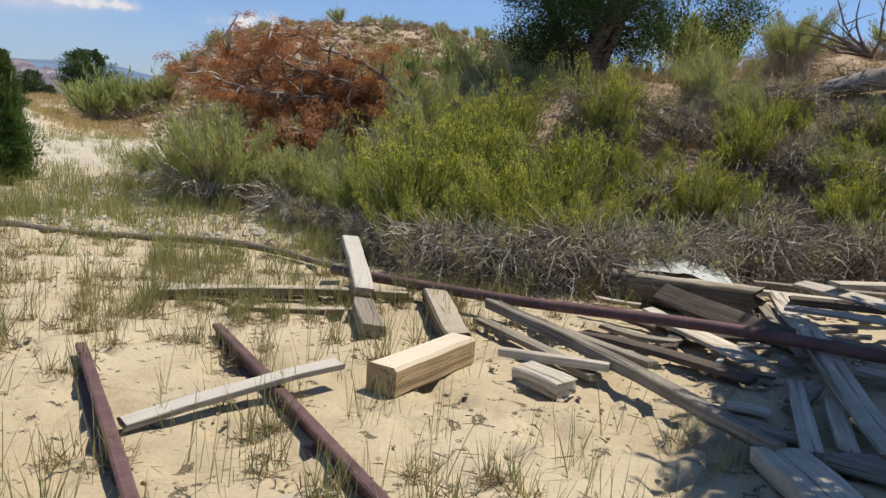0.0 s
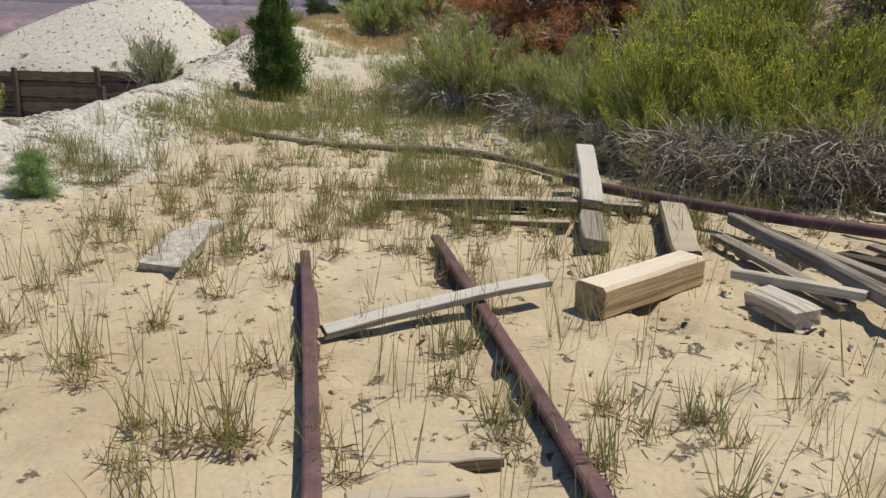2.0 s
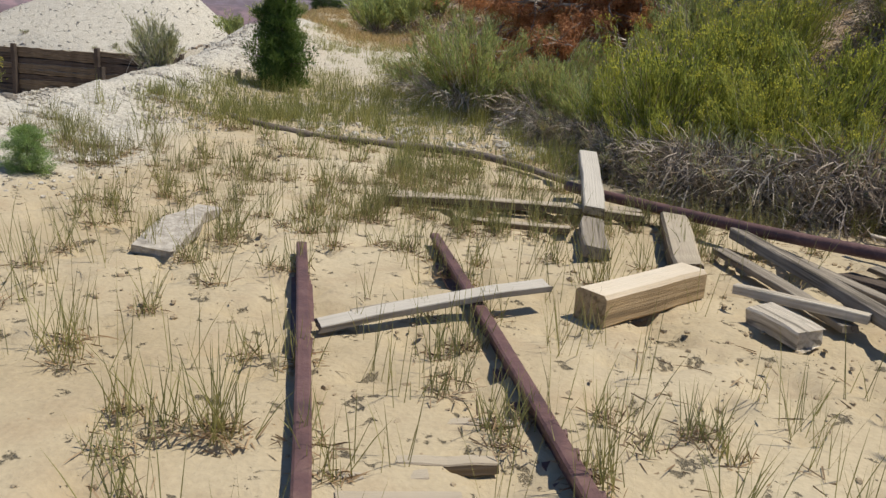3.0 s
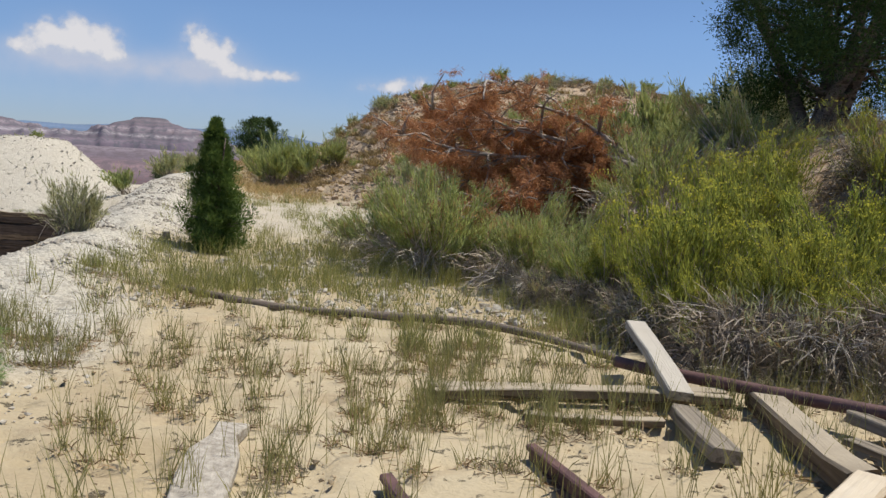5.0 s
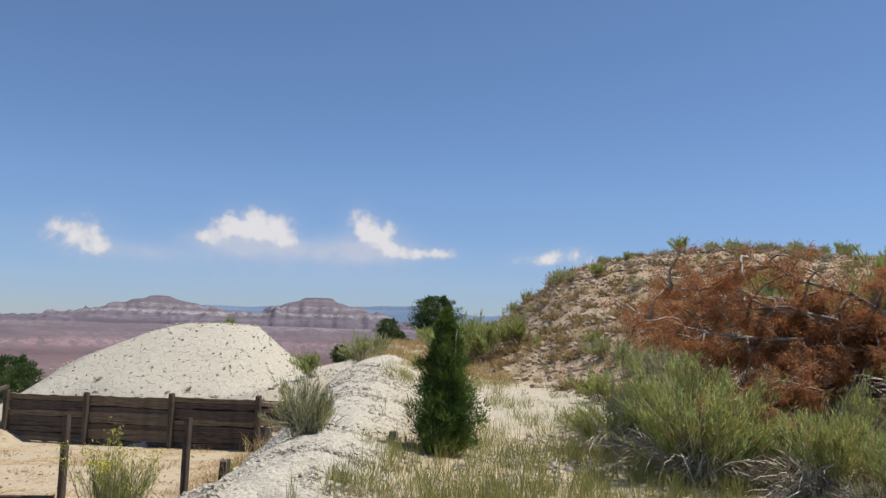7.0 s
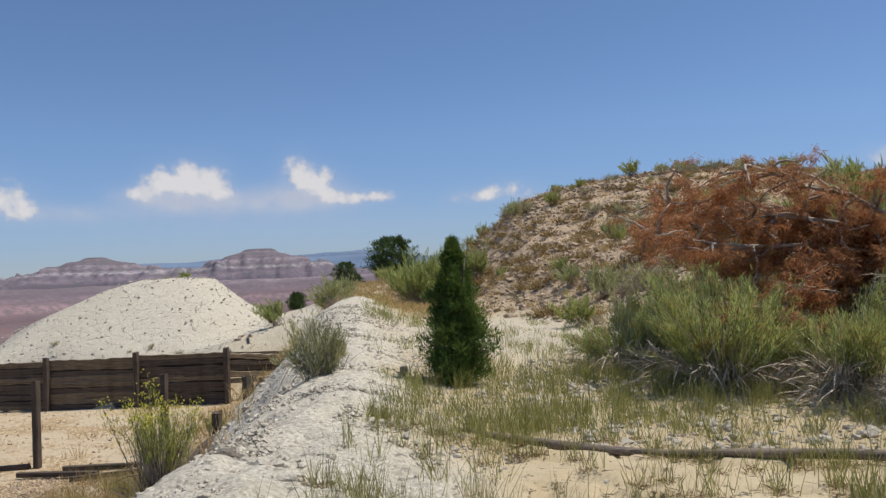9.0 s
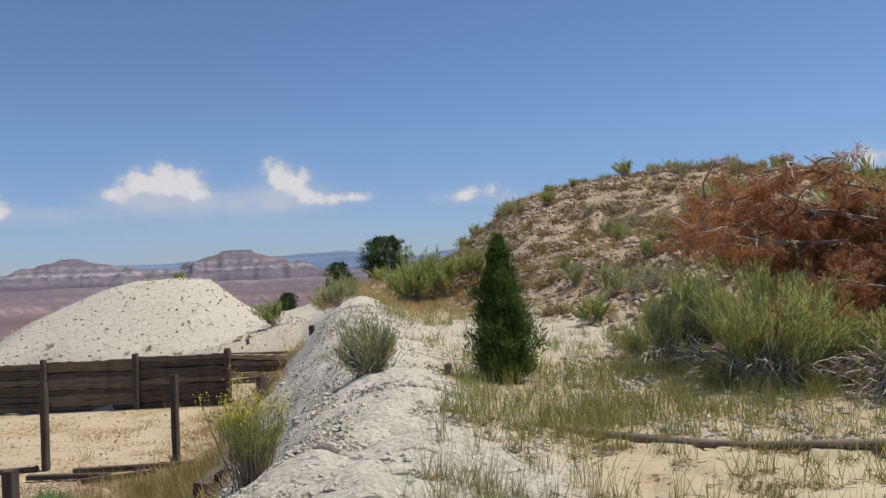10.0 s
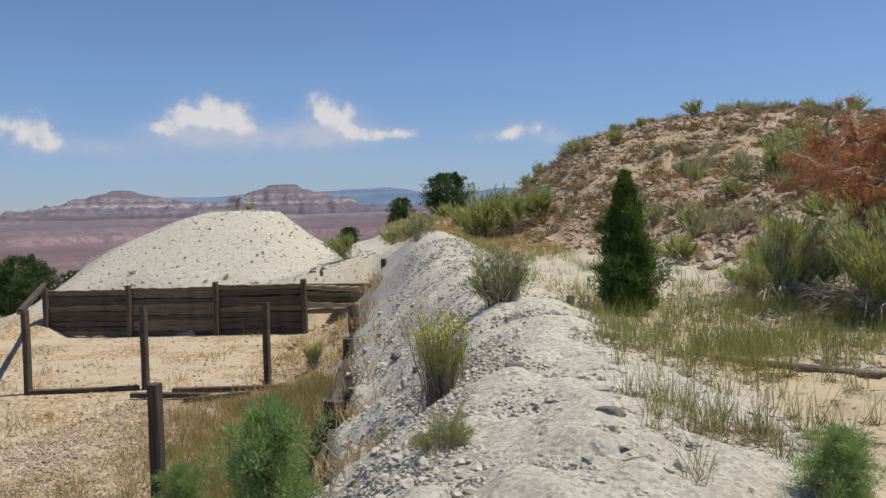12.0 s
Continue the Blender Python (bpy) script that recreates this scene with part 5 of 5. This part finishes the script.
def cover():
    rng = np.random.default_rng(101)
    p = bench_points(7600, rng, -6.8, 1.6, 1.2, 13.5)
    s, d = offset_from(CREST, p[:, 0], p[:, 1]), offset_from(FOOT, p[:, 0], p[:, 1])
    thick = 0.07 + 0.05 * smooth(6.5, 9, p[:, 1]) + 0.52 * smooth(-0.04, 0.2, fbm(p[:, 0] * 0.8, p[:, 1] * 0.8, 3, 111)) * smooth(1.5, 7.5, p[:, 1])
    thick *= 1 - 0.85 * smooth(-0.6, 0.4, p[:, 0]) * (1 - smooth(6, 7.5, p[:, 1]))
    keep = (s < -0.7) & (d < 0.3) & (rng.uniform(size=len(p)) < thick)
    p = p[keep]
    far = p[:, 1] > 7.2
    tagged(tufts("bench_grass", p[~far], 24, 0.33, MAT_GRASS, rng, 0.04, 0.004, 0.24), "sparse olive grass tufts on sand", "grass", kind="stuff")
    tagged(tufts("meadow_grass", p[far], 24, 0.34, MAT_GREEN_GRASS, rng, 0.06, 0.005, 0.26), "green grass on the bench", "grass", kind="stuff")
    crown = np.repeat(p[p[:, 1] < 9], 34, 0) + rng.normal(size=(int((p[:, 1] < 9).sum()) * 34, 2)) * 0.045
    cz = terrain(crown[:, 0], crown[:, 1])[0]
    v, f = blades(np.column_stack([crown, cz + 0.005]), rng.normal(size=(len(crown), 3)) * (1, 1, 0.3) + (0, 0, 0.35), rng.uniform(0.03, 0.10, len(crown)), 0.006, 0.2, rng)
    tagged(mesh_object("tuft_litter", v, f, MAT_LITTER), "brown dead grass at the foot of the tufts", "litter", kind="stuff")
    sk = bench_points(420, rng, -4.5, 0.6, 0.9, 6.5)
    sk = sk[rng.uniform(size=len(sk)) < 0.25 + 0.5 * smooth(0.0, 0.2, fbm(sk[:, 0], sk[:, 1], 3, 119))]
    tagged(tufts("seed_grass", sk, 7, 0.46, MAT_GRASS, rng, 0.035, 0.0035, 0.2), "tall thin seed stalks standing in sand", "grass", kind="stuff")
    w = bench_points(3000, rng, -6.0, 2.4, 0.8, 8.5)
    w = w[fbm(w[:, 0] * 1.3, w[:, 1] * 1.3, 3, 141) > 0.02]
    v, f = blades(np.column_stack([w, terrain(w[:, 0], w[:, 1])[0] + 0.008]), rng.normal(size=(len(w), 3)) * (1, 1, 0.15), rng.uniform(0.02, 0.13, len(w)), 0.006, 0.05, rng)
    tagged(mesh_object("straw_litter", v, f, MAT_LITTER), "scattered dry stalks and crumbs on sand", "litter", kind="stuff")
    bk = bench_points(1500, rng, -2, 9, 7.4, 17)
    dd = offset_from(FOOT, bk[:, 0], bk[:, 1])
    bk = bk[(dd > 0.8) & (rng.uniform(size=len(bk)) < 0.6)]
    tagged(tufts("bank_grass", bk, 34, 0.36, MAT_DRY_GRASS, rng, 0.1, 0.007, 0.5), "dry tan grass on the bank", "grass", kind="stuff")
    q = bench_points(6200, rng, -14.5, -0.8, 8.0, 40)
    s, d = offset_from(CREST, q[:, 0], q[:, 1]), offset_from(FOOT, q[:, 0], q[:, 1])
    q = q[(s < -0.6) & (d < 0.6) & (rng.uniform(size=len(q)) < 0.10 + 0.5 * smooth(0.0, 0.2, fbm(q[:, 0] * 0.9, q[:, 1] * 0.5, 3, 113)))]
    tagged(tufts("path_grass", q, 22, 0.32, MAT_GREEN_GRASS, rng, 0.08, 0.006, 0.3), "green grass along the foot of the bank", "grass", kind="stuff")
    y = bench_points(3200, rng, -28, -8, 5, 32)
    s, b = offset_from(CREST, y[:, 0], y[:, 1]), offset_from(FENCE, y[:, 0], y[:, 1])
    y = y[(s > 1.6) & (b < -0.7) & (rng.uniform(size=len(y)) < 0.02 + 0.6 * smooth(0.05, 0.3, fbm(y[:, 0] * 0.25, y[:, 1] * 0.25, 3, 117)) * 0.5 + (s < 5.2) * 0.55)]
    tagged(tufts("yard_grass", y, 30, 0.36, MAT_DRY_GRASS, rng, 0.22, 0.012), "dry straw-coloured grass in the yard", "grass", kind="stuff")
    vg = bench_points(2600, rng, -17, -9.3, 5.5, 19)
    s = offset_from(CREST, vg[:, 0], vg[:, 1])
    vg = vg[(s > 2.7) & (s < 5.0 + rng.normal(size=len(vg)))]
    tagged(tufts("verge_grass", vg[::2], 44, 0.55, MAT_GRASS, rng, 0.12, 0.007, 0.3), "tall olive grass at the foot of the berm wall", "grass", kind="stuff")
    tagged(tufts("verge_straw", vg[1::2], 44, 0.5, MAT_DRY_GRASS, rng, 0.14, 0.007, 0.4), "tall straw grass at the foot of the berm wall", "grass", kind="stuff")
    st = bench_points(2600, rng, -24, -9.5, 25, 48)
    s, d = offset_from(CREST, st[:, 0], st[:, 1]), offset_from(FOOT, st[:, 0], st[:, 1])
    st = st[(s < 0.6) & (d < 0.8) & (rng.uniform(size=len(st)) < 0.25 + 0.6 * smooth(28, 34, st[:, 1]))]
    tagged(tufts("straw_grass", st, 30, 0.34, MAT_DRY_GRASS, rng, 0.24, 0.015, 0.6), "pale straw grass on the saddle", "grass", kind="stuff")
    h = bench_points(2600, rng, -19, 8, 14, 56)
    d = offset_from(FOOT, h[:, 0], h[:, 1])
    h = h[(d > 0.4) & (rng.uniform(size=len(h)) < 0.35)]
    tagged(tufts("hill_grass", h, 46, 0.34, MAT_DRY_GRASS, rng, 0.13, 0.014, 0.7), "dry tussocks on the hillside", "grass", kind="stuff")
    g = bench_points(1300, rng, -19, 8, 24, 56)
    d = offset_from(FOOT, g[:, 0], g[:, 1])
    g = g[(d > 0.5) & (rng.uniform(size=len(g)) < 0.45)]
    tagged(tufts("hill_scrub", g, 100, 0.42, MAT_HILL, rng, 0.16, 0.03, 0.9), "small grey scrub on the hillside", "scrub", kind="stuff")
    l = bench_points(2200, rng, -5.5, 5.5, 2.0, 15)
    d = offset_from(FOOT, l[:, 0], l[:, 1])
    l = l[((d > -0.3) & (d < 5) & (rng.uniform(size=len(l)) < 0.8))]
    z = terrain(l[:, 0], l[:, 1])[0]
    base = np.repeat(np.column_stack([l, z + 0.02]), 16, 0) + rng.normal(size=(len(l) * 16, 3)) * (0.25, 0.25, 0.015)
    v, f = blades(base, rng.normal(size=base.shape) * (1, 1, 0.25), rng.uniform(0.08, 0.35, len(base)), 0.008, 0.1, rng)
    tagged(mesh_object("twig_litter", v, f, MAT_TWIG), "dead twigs and litter under the shrubs", "litter", kind="stuff")


cover()


def gravel(name, pts, sizes, mat, rng, label, blocky=False):
    """Angular stones, half sunk."""
    if blocky:
        unit = np.array(list(itertools.product((-0.7, 0.7), (-0.7, 0.7), (-0.6, 0.95))))
        faces = np.array([(0, 1, 3), (0, 3, 2), (4, 6, 7), (4, 7, 5), (0, 4, 5), (0, 5, 1), (2, 3, 7), (2, 7, 6), (1, 5, 7), (1, 7, 3), (0, 2, 6), (0, 6, 4)])
    else:
        g = (1 + 5 ** 0.5) / 2
        unit = np.array([(-1, g, 0), (1, g, 0), (-1, -g, 0), (1, -g, 0), (0, -1, g), (0, 1, g), (0, -1, -g), (0, 1, -g), (g, 0, -1), (g, 0, 1), (-g, 0, -1), (-g, 0, 1)]) / 1.9
        faces = np.array([(0, 11, 5), (0, 5, 1), (0, 1, 7), (0, 7, 10), (0, 10, 11), (1, 5, 9), (5, 11, 4), (11, 10, 2), (10, 7, 6), (7, 1, 8), (3, 9, 4), (3, 4, 2), (3, 2, 6), (3, 6, 8), (3, 8, 9), (4, 9, 5), (2, 4, 11), (6, 2, 10), (8, 6, 7), (9, 8, 1)])
    n, c = len(pts), len(unit)
    v = unit[None] * rng.uniform(0.7, 1.15, (n, c, 1)) * sizes[:, None, None] * (1, 0.85, 0.62) + rng.normal(size=(n, c, 3)) * 0.12 * sizes[:, None, None]
    a = rng.uniform(0, 2 * np.pi, n)
    c, s = np.cos(a)[:, None], np.sin(a)[:, None]
    v = np.stack([v[..., 0] * c - v[..., 1] * s, v[..., 0] * s + v[..., 1] * c, v[..., 2]], -1)
    z = terrain(pts[:, 0], pts[:, 1])[0]
    v += np.column_stack([pts, z + sizes * 0.15])[:, None]
    f = (faces[None] + (np.arange(n) * len(unit))[:, None, None]).reshape(-1, 3).tolist()
    return tagged(mesh_object(name, v.reshape(-1, 3), f, mat), label, "stones", kind="stuff")


def stones():
    rng = np.random.default_rng(202)
    p = bench_points(20000, rng, -13, -3.5, 3.2, 22)
    s = offset_from(CREST, p[:, 0], p[:, 1])
    p = p[(s > -1.3 + 0.6 * rng.normal(size=len(p))) & (s < 3.4)]
    gravel("berm_gravel", p, 0.004 + 0.032 * rng.uniform(size=len(p)) ** 9 + 0.0009 * (p[:, 1] - 3), MAT_BERM_ROCK, rng, "loose pale gravel on the berm")
    p = bench_points(26000, rng, -9.2, -4.2, 3.2, 10.5)
    s = offset_from(CREST, p[:, 0], p[:, 1])
    p = p[(s > -1.5 + 0.5 * rng.normal(size=len(p))) & (s < 2.6) & (fbm(p[:, 0] * 1.7, p[:, 1] * 1.7, 3, 137) + 0.12 * s > -0.2)]
    gravel("fine_gravel", p, 0.006 + 0.02 * rng.uniform(size=len(p)) ** 2, MAT_BERM_ROCK, rng, "fine pale gravel on the berm")
    p = bench_points(9500, rng, -12, -4.2, 3.4, 20)
    s = offset_from(CREST, p[:, 0], p[:, 1])
    p = p[(s > -1.6) & (s < 3.6)]
    gravel("berm_rubble", p, 0.012 + 0.04 * rng.uniform(size=len(p)) ** 4, MAT_BERM_ROCK, rng, "loose angular rubble on the berm")
    p = bench_points(2600, rng, -9.5, -4.4, 3.4, 13)
    s = offset_from(CREST, p[:, 0], p[:, 1])
    p = p[(s > -1.1) & (s < 2.6) & (fbm(p[:, 0] * 1.4, p[:, 1] * 1.4, 3, 133) > -0.06)]
    gravel("berm_clods", p, 0.02 + 0.04 * rng.uniform(size=len(p)) ** 4, MAT_BERM_ROCK, rng, "angular pale clods on the berm")
    p = bench_points(1500, rng, -22, -8, 4, 32)
    s = offset_from(CREST, p[:, 0], p[:, 1])
    p = p[(s > 2.2) & (s < 5.0)]
    gravel("slope_rubble", p, 0.04 + 0.14 * rng.uniform(size=len(p)) ** 4, MAT_TAN_ROCK, rng, "tan rubble at the foot of the eroded berm", True)
    p = bench_points(9000, rng, -36, -17, 28, 42)
    b = offset_from(FENCE, p[:, 0], p[:, 1])
    p = p[(b > 0.3) & (rng.uniform(size=len(p)) < 0.6)]
    gravel("mound_gravel", p, 0.018 + 0.07 * rng.uniform(size=len(p)) ** 7, MAT_BERM_ROCK, rng, "pale stones on the spoil mound")
    p = bench_points(17000, rng, -16, 4, 20, 52)
    d = offset_from(FOOT, p[:, 0], p[:, 1])
    p = p[d > 0.1]
    gravel("hill_stones", p, 0.04 + 0.17 * rng.uniform(size=len(p)) ** 5, MAT_TAN_ROCK, rng, "tan stones on the hillside")
    p = bench_points(3200, rng, -6, -1.2, 8.6, 15)
    d, s = offset_from(FOOT, p[:, 0], p[:, 1]), offset_from(CREST, p[:, 0], p[:, 1])
    p = p[(d < 0.6) & (d > -3.0) & (s < -1)]
    gravel("path_stones", p, 0.016 + 0.055 * rng.uniform(size=len(p)) ** 4, MAT_BERM_ROCK, rng, "pale stones at the foot of the bank")
    p = bench_points(5500, rng, -5.5, 2.5, 1.0, 7.5)
    p = p[fbm(p[:, 0] * 1.1, p[:, 1] * 1.1, 3, 131) + 0.25 * smooth(-1.5, 0.5, p[:, 0]) > 0.06]
    gravel("sand_clods", p, 0.004 + 0.02 * rng.uniform(size=len(p)) ** 5, MAT_CLOD, rng, "clods of dry crust on the sand")
    p = bench_points(22000, rng, -19, -10.5, 9, 19)
    s = offset_from(CREST, p[:, 0], p[:, 1])
    p = p[(s > 3.0 + 0.5 * rng.normal(size=len(p)))]
    gravel("coarse_gravel", p, 0.012 + 0.035 * rng.uniform(size=len(p)) ** 2, MAT_TAN_ROCK, rng, "coarse tan gravel covering the near yard")
    p = bench_points(2200, rng, -28, -8.5, 9, 28)
    s = offset_from(CREST, p[:, 0], p[:, 1])
    p = p[s > 3.2]
    gravel("yard_gravel", p, 0.02 + 0.05 * rng.uniform(size=len(p)) ** 3, MAT_TAN_ROCK, rng, "tan gravel in the yard")


stones()

yellow = tagged(set_down(shrub("rabbitbrush", 51, 1.0, 1.0, MAT_RABBIT, 260, 3900, 700, 60, 0.045, bare=0.38, up=0.75), -7.55, 7.3, 0, 0.8, sink=0.1), "spindly yellow-topped rabbitbrush on the berm edge", "shrub", "berm shrubs")
# low shrubs over the bank and the hill
rng = np.random.default_rng(303)
n = 0
while n < 46:
    x, y = rng.uniform(-5, 9), rng.uniform(12.8, 26)
    d = float(offset_from(FOOT, np.array([x]), np.array([y]))[0])
    if d < 1.5 or d > 15:
        continue
    again((scrub_a, scrub_c, scrub_b, scrub_b)[n % 4], x, y, rng.uniform(0, 360), rng.uniform(0.35, 0.7))
    n += 1
n = 0
while n < 60:
    x, y = rng.uniform(-17, 6), rng.uniform(26, 55)
    d = float(offset_from(FOOT, np.array([x]), np.array([y]))[0])
    if d < 1.5:
        continue
    again((scrub_a, scrub_c, scrub_b, scrub_c)[n % 4], x, y, rng.uniform(0, 360), rng.uniform(0.3, 0.75))
    n += 1

# bushes along the crest of the hill
for n in range(34):
    x, y = -14.5 + 0.55 * n + rng.normal(0, 0.4), rng.uniform(44.5, 50.5)
    again((scrub_c, scrub_a, scrub_c, scrub_b)[n % 4], x, y, rng.uniform(0, 360), rng.uniform(0.22, 0.8))

# shrubs of the berm and yard
saltbush = shrub("saltbush", 52, 1.15, 0.95, MAT_SALTBUSH, 170, 5100, 0, 60, 0.075, bare=0.75)
tagged(set_down(saltbush, -7.9, 11.1, 0, 0.85), "pale-leaved saltbush growing on the berm crest", "shrub", "berm shrubs")
again(sage_b, -6.95, 5.4, 80, 0.2)
again(sage_a, -8.0, 7.5, 20, 0.17)
again(scrub_a, -13.9, 25.8, 130, 0.75)
again(yellow, -15.6, 21.5, 60, 0.8)
seedling = cone_juniper("juniper_seedling", 61, 1.45, 0.85, MAT_SEEDLING, 300, 60, True, leaf=0.06, wid=0.13, ragged=0.75)
tagged(set_down(seedling, -8.5, 6.25, 0, 0.95, stretch=(0.82, 0.82, 0.86)), "bright green young juniper below the berm", "tree", "seedlings")
again(seedling, -12.3, 10.6, 70, 0.8)
again(seedling, -4.92, 5.3, 30, 0.27, (1.35, 1.35, 0.95))
